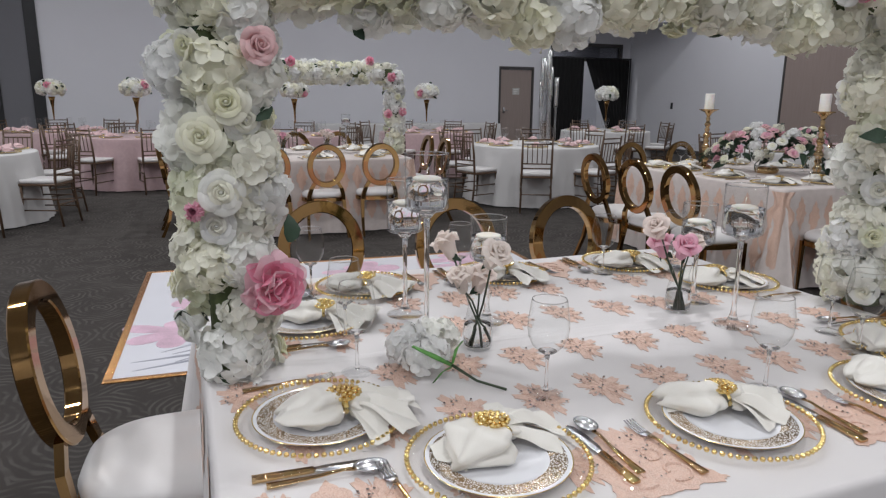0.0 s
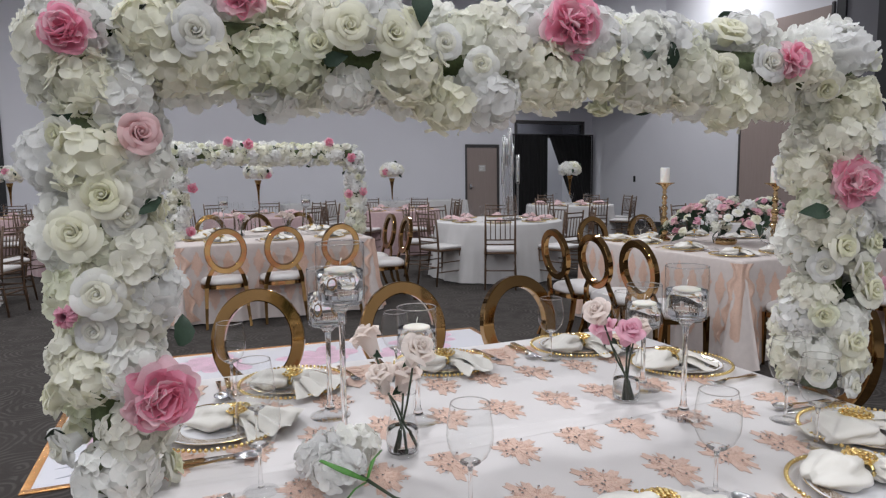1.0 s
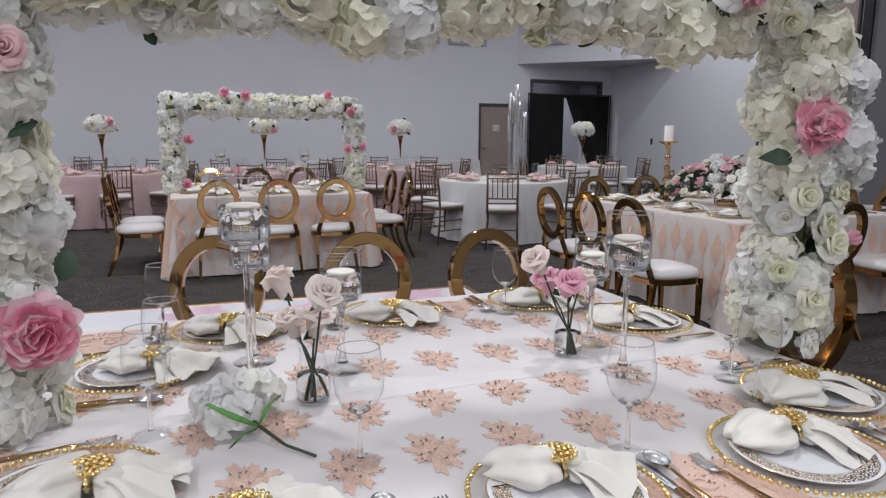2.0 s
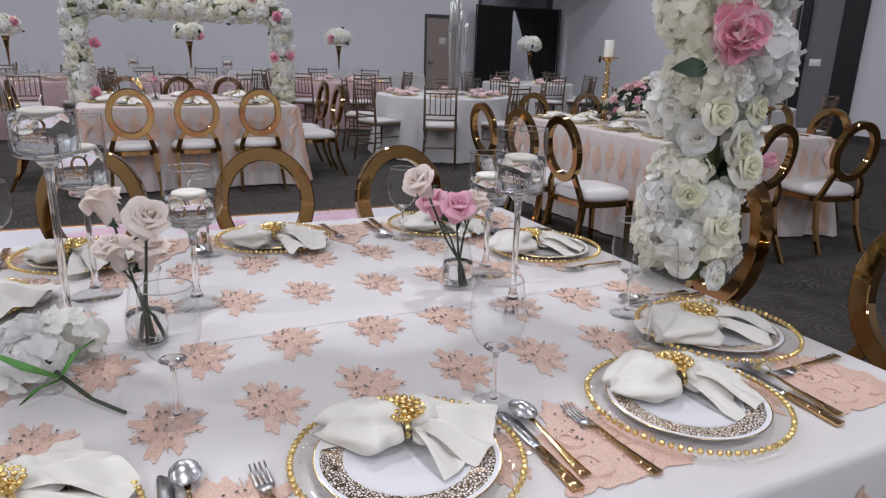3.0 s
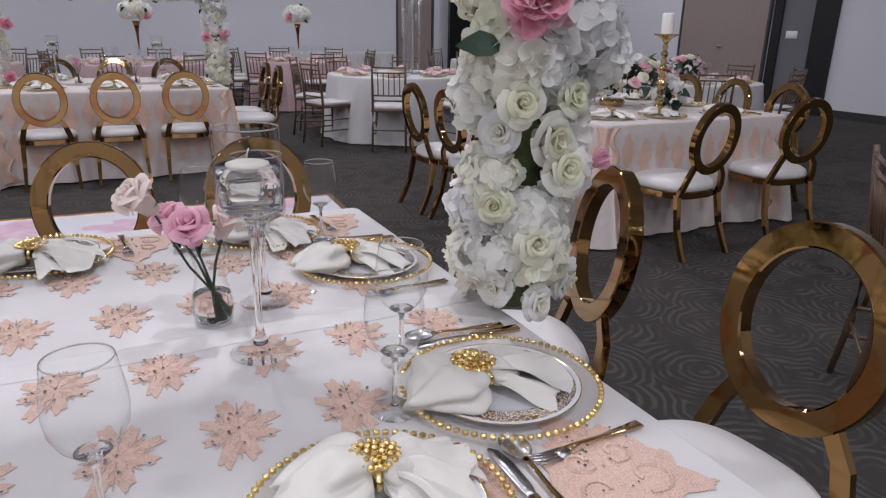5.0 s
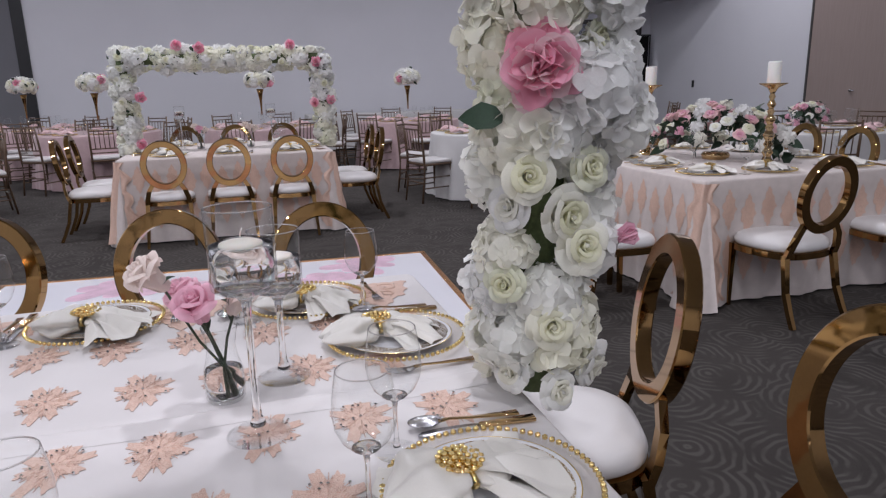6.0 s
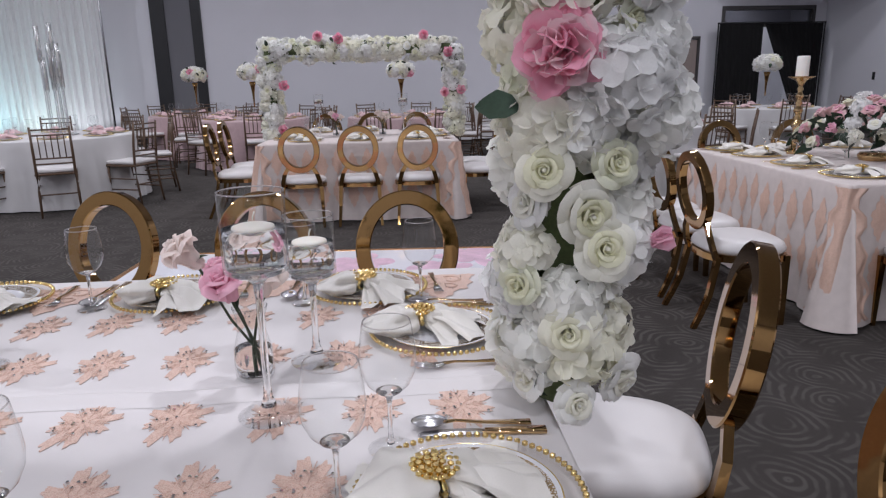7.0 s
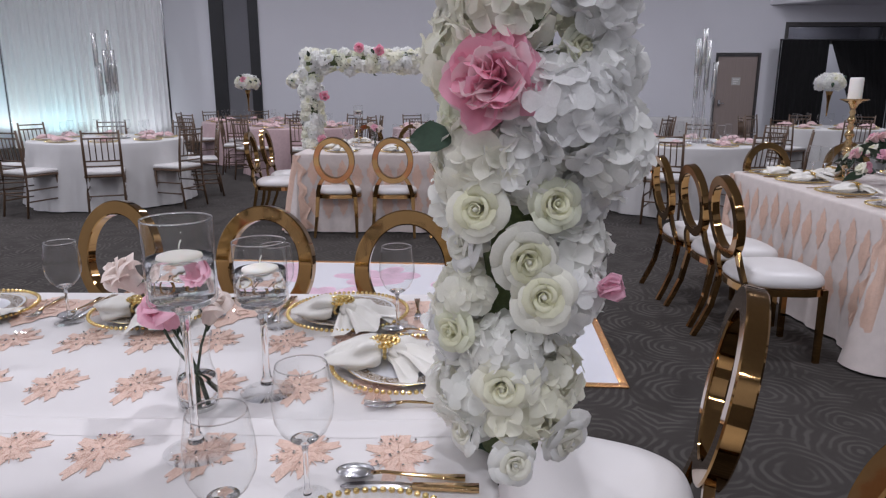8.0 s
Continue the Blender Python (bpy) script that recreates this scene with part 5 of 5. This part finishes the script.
def knife(m):
    f = thing("knife", "polished gold-handled table knife", "knife", m, "knives")
    bm = bmesh.new()
    sweep_rect(bm, [(0, -0.1, 0.004), (0, -0.06, 0.0045), (0, 0.0, 0.0045)], [0.009, 0.0075, 0.006], 0.003, (1, 0, 0))
    part("handle", bm, GOLD, f)
    bm = bmesh.new()
    sweep_rect(bm, [(0, 0.0, 0.0045), (0.001, 0.02, 0.004), (0.0015, 0.07, 0.0035), (-0.001, 0.1, 0.0035), (-0.004, 0.108, 0.0035)], [0.006, 0.0095, 0.010, 0.007, 0.002], 0.0008, (1, 0, 0))
    part("blade", bm, STEEL, f, "bright steel blade")
    return f


def spoon(m):
    f = thing("spoon", "polished gold table spoon", "spoon", m, "spoons")
    bm = bmesh.new()
    sweep_rect(bm, [(0, -0.095, 0.004), (0, -0.06, 0.005), (0, -0.01, 0.007), (0, 0.03, 0.011), (0, 0.05, 0.009)], [0.0085, 0.006, 0.0035, 0.003, 0.005], 0.0014, (1, 0, 0))
    part("handle", bm, GOLD, f)
    bm = bmesh.new()
    bmesh.ops.create_uvsphere(bm, u_segments=20, v_segments=12, radius=1, matrix=Matrix.Translation((0, 0.074, 0.013)) @ Matrix.Diagonal((0.0205, 0.03, 0.010, 1)))
    bmesh.ops.delete(bm, geom=[v for v in bm.verts if v.co.z > 0.0145], context="VERTS")
    part("bowl", bm, STEEL, f, "mirror-bright bowl")
    return f


def wine_glass(m):
    g = thing("wine_glass", "empty clear stemmed wine glass", "wine glass", m, "wine glasses")
    bm = bmesh.new()
    lathe(bm, [(0.0, 0.0015), (0.035, 0.0), (0.036, 0.0015), (0.028, 0.004), (0.011, 0.0075), (0.006, 0.0105)], 28)
    part("foot", bm, STEMGLASS, g)
    bm = bmesh.new()
    lathe(bm, [(0.0, 0.009), (0.0062, 0.0095), (0.0048, 0.016), (0.0037, 0.03), (0.0036, 0.075), (0.0058, 0.09), (0.014, 0.0945), (0.02, 0.0985), (0.012, 0.1), (0.0, 0.0995)], 20)
    part("stem", bm, SOLID, g)
    bm = bmesh.new()
    tube(bm, [(0.0356 * math.cos(t), 0.0356 * math.sin(t), 0.2105) for t in [6.28319 * k / 36 for k in range(37)]], 0.0009, 6, False)
    part("rim", bm, SOLID, g)
    bm = bmesh.new()
    lathe(bm, [(0.02, 0.0988), (0.033, 0.112), (0.0415, 0.131), (0.0438, 0.15), (0.0425, 0.172), (0.0385, 0.198), (0.0365, 0.21), (0.0358, 0.2104), (0.0354, 0.2096)], 36)
    part("bowl", bm, GLASS, g)
    return g


def candle_holder(m, cyl0, cyl1, r=0.053):
    """A glass cylinder on a long stem with water and a floating candle; heights above the table."""
    g = thing("floating_candle_holder", "tall stemmed glass cylinder with water and a floating candle", "candle holder", m, "candle holders")
    bm = bmesh.new()
    lathe(bm, [(0.0, 0.002), (0.052, 0.0), (0.053, 0.002), (0.04, 0.006), (0.018, 0.012), (0.013, 0.02)], 32)
    part("foot", bm, STEMGLASS, g)
    bm = bmesh.new()
    lathe(bm, [(0.0, 0.016), (0.0128, 0.0175), (0.0125, 0.024), (0.008, 0.035), (0.0062, 0.06), (0.0065, cyl0 - 0.05), (0.009, cyl0 - 0.022), (0.02, cyl0 - 0.009), (0.04, cyl0 - 0.003), (0.0, cyl0 - 0.002)], 24)
    part("stem", bm, SOLID, g)
    bm = bmesh.new()
    tube(bm, [((r - 0.001) * math.cos(t), (r - 0.001) * math.sin(t), cyl1) for t in [6.28319 * k / 40 for k in range(41)]], 0.0012, 6, False)
    part("rim", bm, SOLID, g)
    bm = bmesh.new()
    lathe(bm, [(0.0, cyl0 - 0.003), (r * 0.85, cyl0 - 0.002), (r * 0.97, cyl0 + 0.002), (r, cyl0 + 0.007), (r, cyl1), (r - 0.0009, cyl1 + 0.0008), (r - 0.0018, cyl1), (r - 0.0018, cyl1 - 0.003)], 40)
    part("cylinder", bm, GLASS, g)
    w = cyl0 + (cyl1 - cyl0) * 0.55
    bm = bmesh.new()
    lathe(bm, [(0, cyl0 + 0.004), (r * 0.85, cyl0 + 0.005), (r - 0.0035, cyl0 + 0.010), (r - 0.003, w), (r - 0.006, w - 0.001), (0, w - 0.001)], 36)
    part("water", bm, WATER, g)
    bm = bmesh.new()
    lathe(bm, [(0, w - 0.019), (0.017, w - 0.017), (0.029, w - 0.009), (0.0345, w - 0.001), (0.0335, w + 0.003), (0.026, w + 0.0055), (0.012, w + 0.007), (0, w + 0.0075)], 28)
    ca = part("candle", bm, WAX, g, "round ivory floating candle")
    bm = bmesh.new()
    tube(bm, [(0, 0, w + 0.012), (0.001, 0, w + 0.019), (0.004, 0.001, w + 0.026)], 0.0012, 5)
    part("wick", bm, WAX_W, ca)
    return g


def bud_vase(m, blooms, label):
    """A small waisted glass vase with cut roses. blooms: (x, y, z, mesh) of the heads."""
    v = thing("bud_vase", label, "vase", m, "rose vases")
    bm = bmesh.new()
    lathe(bm, [(0, 0.004), (0.028, 0.003), (0.032, 0.0), (0.036, 0.006), (0.0375, 0.03), (0.036, 0.06), (0.028, 0.09), (0.0255, 0.108), (0.029, 0.13), (0.0335, 0.145), (0.0325, 0.1455), (0.0318, 0.143)], 32)
    part("glass", bm, GLASS, v)
    bm = bmesh.new()
    lathe(bm, [(0, 0.008), (0.0335, 0.009), (0.0358, 0.03), (0.0345, 0.06), (0.0335, 0.062), (0, 0.061)], 28)
    part("water", bm, WATER, v)
    for k, (x, y, z, me) in enumerate(blooms):
        a = 2.4 * k + 1
        fx, fy = -0.3 * x + 0.016 * math.cos(a), -0.3 * y + 0.016 * math.sin(a)
        bm = bmesh.new()
        pts = [(fx, fy, 0.012), (fx * 0.3, fy * 0.3, 0.06), (x * 0.35, y * 0.35, 0.12), (x * 0.85, y * 0.85, z - 0.03)]
        tube(bm, pts, [0.0033, 0.0029, 0.0026, 0.0026], 6)
        st = part("stem", bm, STEM, v)
        set_flower("rose", me, v, facing((x, y, z - 0.012), (x * 3 + 0.02, y * 3 - 0.12, 0.3)))
        for s in (0, 1):
            set_flower("leaf", LEAVES[1], v, facing((x * 0.85, y * 0.85, z - 0.028), (math.cos(a + 2.4 * s), math.sin(a + 2.4 * s), 0.6), s=0.42))
    return v


ROSE_I = [rose_mesh("rose", [PETAL_I, PETAL_I], 0.045, 0.45, 1.55) for _ in range(2)]
ROSE_PK = [rose_mesh("rose", [PETAL_R, PETAL_R], 0.046, 0.43, 1.6)]
ROSE_I_BUD = [rose_mesh("rose", [PETAL_I, PETAL_I], 0.040, 0.4, 1.7)]

CH, PL, FO, KN, SP, GL = charger(pose(0, 0, -5)), dinner_plate(pose(0, 0, -5)), fork(pose(0, 0, -5)), knife(pose(0, 0, -5)), spoon(pose(0, 0, -5)), wine_glass(pose(0, 0, -5))
NAPS = [napkin(pose(0, 0, -5), NAPKIN, "ivory satin napkin tied in a bow with a gold brooch", s) for s in (1, 2, 3)]
USED = set()


def put(proto, m):
    """The first use moves the model itself; later ones copy it."""
    if proto not in USED:
        USED.add(proto)
        proto.matrix_basis = m
        return proto
    return copy_thing(proto, m)


def setting(x, y, a, k, cutlery=True, nap_turn=0.0):
    """One cover at the table's edge; a: the way the diner looks, in degrees from +y."""
    b = pose(x, y, ON, 0, 0, a)
    put(CH, b @ pose(0, 0, 0.002, 0, 0, 13 * k))
    put(PL, b @ pose(0.0, 0.0, 0.0055, 0, 0, 31 * k))
    put(NAPS[k % 3], b @ pose(0.01, 0.045, 0.012, 0, 0, nap_turn) @ Matrix.Diagonal((1.08, 1.14, 0.95, 1)))
    if cutlery:
        put(FO, b @ pose(-0.183, -0.035, 0.0005, 0, 0, 4))
        put(KN, b @ pose(0.180, -0.045, 0.0005, 0, 0, -2))
        put(SP, b @ pose(0.207, -0.03, 0.0005, 0, 0, -2))


for k, (x, y, a, nt) in enumerate(((1.436, 1.045, 0, -12), (0.963, 1.075, 0, -10), (0.478, 1.10, 2, 35), (0.222, 1.36, -90, 85), (0.296, 1.94, -90, 80), (1.716, 1.245, 90, -75), (1.72, 1.88, 90, -85), (0.535, 2.225, 180, 160), (1.026, 2.225, 180, 172), (1.546, 2.22, 180, 165))):
    setting(x, y, a, k, True, nt)
for x, y in ((1.15, 1.17), (0.69, 1.31), (1.54, 1.255), (0.345, 1.56), (1.61, 1.395), (0.37, 1.785), (1.385, 2.13), (0.84, 2.15), (0.36, 2.22), (1.685, 2.12)):
    put(GL, pose(x, y, ON + 0.001))

candle_holder(pose(0.54, 1.64, ON + 0.002), 0.352, 0.483, 0.052)
candle_holder(pose(0.575, 1.92, ON + 0.002), 0.245, 0.39, 0.050)
candle_holder(pose(0.77, 1.785, ON + 0.002), 0.18, 0.296, 0.050)
candle_holder(pose(1.40, 1.525, ON + 0.002), 0.258, 0.39, 0.053)
candle_holder(pose(1.457, 1.75, ON + 0.002), 0.185, 0.305, 0.050)
bud_vase(pose(0.665, 1.61, ON + 0.002), ((0.015, -0.05, 0.25, ROSE_I[0]), (-0.045, 0.085, 0.25, ROSE_I[1]), (-0.04, 0.015, 0.18, ROSE_I_BUD[0]), (0.012, 0.02, 0.175, ROSE_I[1])), "small waisted glass vase holding cut ivory roses")
bud_vase(pose(1.345, 1.685, ON + 0.002), ((-0.03, -0.04, 0.205, ROSE_PK[0]), (-0.10, -0.01, 0.26, ROSE_I[0]), (0.035, 0.005, 0.2, ROSE_I_BUD[0]), (-0.05, 0.03, 0.2, ROSE_PK[0])), "small waisted glass vase holding pink and ivory roses")

# a cut white bloom lying on the cloth
cf = thing("cut_flower", "white hydrangea stem lying loose on the tablecloth", "flower", pose(0.5, 1.55, ON))
for p in ((-0.03, 0.02, 0.05), (0.045, 0.035, 0.05), (-0.01, -0.045, 0.045)):
    set_flower("bloom", HYD_FW[0], cf, facing(p, (p[0] * 8, p[1] * 8 + 0.3, 0.5), s=0.8))
bm = bmesh.new()
tube(bm, [(0.0, 0.0, 0.045), (0.03, -0.09, 0.035), (0.075, -0.14, 0.008), (0.12, -0.195, 0.004)], [0.005, 0.004, 0.003, 0.003], 7)
part("stem", bm, STEM, cf)
for pts in (((0.03, -0.10, 0.035), (-0.01, -0.105, 0.062), (-0.055, -0.085, 0.085)), ((0.03, -0.10, 0.03), (0.005, -0.115, 0.03), (-0.02, -0.125, 0.012)), ((0.035, -0.095, 0.035), (0.055, -0.07, 0.06), (0.08, -0.045, 0.065))):
    bm = bmesh.new()
    sweep_rect(bm, list(pts), [0.004, 0.007, 0.003], 0.0015, (1, 0.4, 0.3))
    part("sepal", bm, STEM_BRIGHT, cf, "bright green sepal")

# covers on the two further long tables
k = 0
for x, y, a in ((0.76, 7.02, 0), (1.29, 7.02, 0), (1.83, 7.02, 0), (0.58, 7.4, -90), (0.58, 7.9, -90), (2.0, 7.35, 90), (2.0, 7.9, 90), (0.8, 8.18, 180), (1.35, 8.18, 180), (1.9, 8.18, 180),
                (4.12, 3.95, -90), (4.12, 4.45, -90), (4.12, 4.95, -90), (4.12, 5.35, -90), (4.55, 3.87, 0), (5.15, 3.87, 0), (5.3, 4.4, 90), (5.3, 4.9, 90), (4.5, 5.33, 180), (5.05, 5.33, 180)):
    k += 1
    setting(x, y, a, k, k % 2 == 0, 20 * (k % 5) - 40 + (90 if abs(a) == 90 else 0))
    c, s = math.cos(radians(a)), math.sin(radians(a))
    put(GL, pose(x + 0.14 * c - 0.2 * s, y + 0.14 * s + 0.2 * c, ON + 0.001))
candle_holder(pose(0.85, 7.62, ON + 0.002), 0.3, 0.42, 0.05)
candle_holder(pose(1.72, 7.62, ON + 0.002), 0.3, 0.42, 0.05)
bud_vase(pose(1.02, 7.6, ON + 0.002), ((0.0, -0.02, 0.2, ROSE_PK[0]), (-0.04, 0.03, 0.22, ROSE_I[0]), (0.045, 0.0, 0.19, ROSE_I[1])), "small glass vase holding pink and ivory roses")
bud_vase(pose(1.5, 7.6, ON + 0.002), ((0.0, -0.02, 0.2, ROSE_I[0]), (-0.04, 0.03, 0.22, ROSE_I[1]), (0.045, 0.0, 0.19, ROSE_I[1])), "small glass vase holding ivory roses")


def candlestick(m):
    c = thing("candlestick", "tall turned rose-gold candlestick with a white pillar candle", "candlestick", m, "candlesticks")
    bm = bmesh.new()
    prof = [(0, 0.0), (0.062, 0.0), (0.064, 0.012), (0.05, 0.022), (0.03, 0.032), (0.022, 0.05)]
    z = 0.05
    for r, h in ((0.034, 0.05), (0.028, 0.045), (0.036, 0.055), (0.025, 0.04), (0.03, 0.05), (0.022, 0.04), (0.026, 0.045), (0.019, 0.04)):
        prof += [(r * 0.62, z + 0.004), (r, z + h * 0.5), (r * 0.62, z + h - 0.004)]
        z += h
    prof += [(0.018, z + 0.01), (0.03, z + 0.03), (0.06, z + 0.045), (0.078, z + 0.052), (0.078, z + 0.057), (0.04, z + 0.052), (0, z + 0.05)]
    lathe(bm, prof, 24)
    part("stick", bm, GOLD, c)
    bm = bmesh.new()
    lathe(bm, [(0, z + 0.053), (0.0375, z + 0.053), (0.038, z + 0.06), (0.0375, z + 0.17), (0.034, z + 0.178), (0.02, z + 0.174), (0, z + 0.172)], 28)
    part("pillar_candle", bm, WAX_W, c, "white pillar candle")
    return c


cs = candlestick(pose(4.45, 5.05, ON + 0.001) @ Matrix.Diagonal((1.1, 1.1, 1.12, 1)))
copy_thing(cs, pose(4.74, 4.11, ON + 0.001))

ROSE_PB = [rose_mesh("rose", [PETAL_B, PETAL_R], 0.05, 0.6, 1.2)]


def low_bouquet(m, lx, ly, h, seed, label):
    """A low mound of roses and hydrangeas over dark foliage."""
    rnd = random.Random(seed)
    random.seed(seed)
    b = thing("flower_arrangement", label, "flowers", m)
    bm = bmesh.new()
    lathe(bm, [(0, 0), (0.09, 0), (0.1, 0.03), (0.085, 0.05), (0, 0.05)], 20)
    part("bowl", bm, GOLD, b)
    n = int(42 * lx * ly / 0.13) + 14
    for k in range(n):
        a = 2.4 * k
        q = math.sqrt((k + 0.5) / n)
        x, y = lx * q * math.cos(a), ly * q * math.sin(a)
        z = 0.04 + h * (1 - q * q) ** 0.5 * rnd.uniform(0.85, 1.1)
        nrm = (x / lx * 0.8, y / ly * 0.8, 0.35 + (1 - q))
        r = rnd.random()
        me, nm, s = (rnd.choice(HYD_C + HYD_W), "hydrangea", 0.85) if r < 0.24 else (rnd.choice(ROSE_C + ROSE_W), "rose", 0.9) if r < 0.54 else (rnd.choice(ROSE_PB + ROSE_PK), "rose", 1.0)
        set_flower(nm, me, b, facing((x, y, z), nrm, s=s * rnd.uniform(0.85, 1.1)))
        for j in range(2):
            set_flower("leaf", rnd.choice(LEAVES), b, facing((x * 1.02 + rnd.uniform(-0.03, 0.03), y * 1.02 + rnd.uniform(-0.03, 0.03), max(0.03, z - 0.035)), (rnd.uniform(-1, 1), rnd.uniform(-1, 1), 0.6), s=rnd.uniform(1.0, 1.5)))
    return b


low_bouquet(pose(4.70, 4.57, ON + 0.001, 0, 0, 120), 0.52, 0.28, 0.33, 5, "low arrangement of pink roses and white hydrangeas with dark leaves")


def tall_centrepiece(m, seed):
    rnd = random.Random(seed)
    random.seed(seed)
    c = thing("flower_centrepiece", "round white flower ball on a tall gold trumpet stand", "centrepiece", m, "tall centrepieces")
    bm = bmesh.new()
    lathe(bm, [(0, 0), (0.07, 0), (0.072, 0.008), (0.03, 0.016), (0.016, 0.03), (0.03, 0.05), (0.042, 0.08), (0.03, 0.11), (0.014, 0.125), (0.022, 0.14), (0.03, 0.155), (0.018, 0.175), (0.0, 0.185)], 24)
    part("glass_base", bm, STEMGLASS, c, "clear glass ball base")
    bm = bmesh.new()
    lathe(bm, [(0, 0.18), (0.010, 0.18), (0.012, 0.25), (0.02, 0.4), (0.036, 0.50), (0.056, 0.57), (0.052, 0.57), (0.0, 0.48)], 24)
    part("trumpet", bm, GOLD_CHAIR, c)
    for k in range(46):
        a = 2.4 * k
        zz = 1 - 1.6 * (k + 0.5) / 46
        q = math.sqrt(1 - zz * zz)
        nrm = Vector((q * math.cos(a), q * math.sin(a), zz))
        p = Vector((0.185 * nrm.x, 0.185 * nrm.y, 0.70 + 0.115 * nrm.z))
        r = rnd.random()
        me, nm = (rnd.choice(HYD_W + HYD_C), "hydrangea") if r < 0.62 else (rnd.choice(ROSE_C + ROSE_W), "rose") if r < 0.95 else (PEONY[0], "peony")
        set_flower(nm, me, c, facing(p, nrm, s=rnd.uniform(0.8, 1.05)))
        if r > 0.8:
            set_flower("leaf", LEAVES[0], c, facing(p + nrm * 0.03, (rnd.uniform(-1, 1), rnd.uniform(-1, 1), 0.5), s=0.9))
    return c


def crystal_stand(m, seed):
    rnd = random.Random(seed)
    c = thing("crystal_candelabra", "tall clear acrylic tube candelabra with slim candles", "candelabra", m, "crystal candelabras")
    bm = bmesh.new()
    lathe(bm, [(0, 0), (0.17, 0), (0.17, 0.012), (0.16, 0.016), (0, 0.016)], 32)
    part("base", bm, CRYSTAL, c, "mirror base plate")
    for k in range(8):
        a = 2.4 * k
        r = 0.03 + 0.016 * k
        x, y = r * math.cos(a), r * math.sin(a)
        h = rnd.uniform(0.85, 1.3)
        bm = bmesh.new()
        lathe(bm, [(0.013, 0.016), (0.013, h - 0.40), (0.018, h - 0.39), (0.027, h - 0.375), (0.028, h), (0.0265, h), (0.0255, h - 0.365), (0, h - 0.365)], 16, (x, y, 0))
        t = part("tube", bm, ACRYLIC, c)
        bm = bmesh.new()
        lathe(bm, [(0, h - 0.362), (0.012, h - 0.362), (0.011, h - 0.08), (0, h - 0.07)], 10, (x, y, 0))
        part("candle", bm, WAX_W, t)
    return c


for k in (0, 1, 2, 4, 5):
    tall_centrepiece(pose(ROUNDS[k][0], ROUNDS[k][1], ON + 0.001), 60 + k)
crystal_stand(pose(ROUNDS[3][0] + 0.12, ROUNDS[3][1] - 0.1, ON + 0.001), 3)
crystal_stand(pose(ROUNDS[6][0] + 0.1, ROUNDS[6][1], ON + 0.001), 4)
low_bouquet(pose(ROUNDS[8][0], ROUNDS[8][1], ON + 0.001), 0.2, 0.2, 0.24, 9, "round bouquet of white and pink roses")
NP = napkin(pose(0, 0, -5), NAPKIN_PINK, "dusty pink satin napkin laid across a plate", 7, False)
for k, (x, y, mt) in enumerate(ROUNDS):
    for j in range(8):
        a = 45 * j + 12 + 17 * k
        b = pose(x, y, ON, 0, 0, a + 90) @ pose(0, -0.64, 0)
        put(CH, b @ pose(0, 0, 0.002))
        put(PL, b @ pose(0, 0, 0.0055, 0, 0, 20 * j))
        put(NP, b @ pose(0, 0.0, 0.018, 0, 0, 90))
        put(GL, b @ pose(0.13, 0.2, 0.001))

# plain serving table along the wall
sv = thing("serving_table", "long serving table under a plain white cloth", "table", pose(5.0, 15.4, 0))
bm = bmesh.new()
bm.faces.new(cloth_sides(bm, perimeter(2.2, 0.38, 0.02, 0.04), 0.735, 77))
bmesh.ops.translate(bm, verts=bm.verts, vec=(0, 0, 0.76))
part("cloth", bm, CLOTH_PLAIN, sv)
for sx in (-1, 1):
    for sy in (-1, 1):
        bm = bmesh.new()
        tube(bm, [(sx * 1.9, sy * 0.3, 0), (sx * 1.9, sy * 0.3, 0.75)], 0.014, 8)
        part("leg", bm, STEEL, sv)
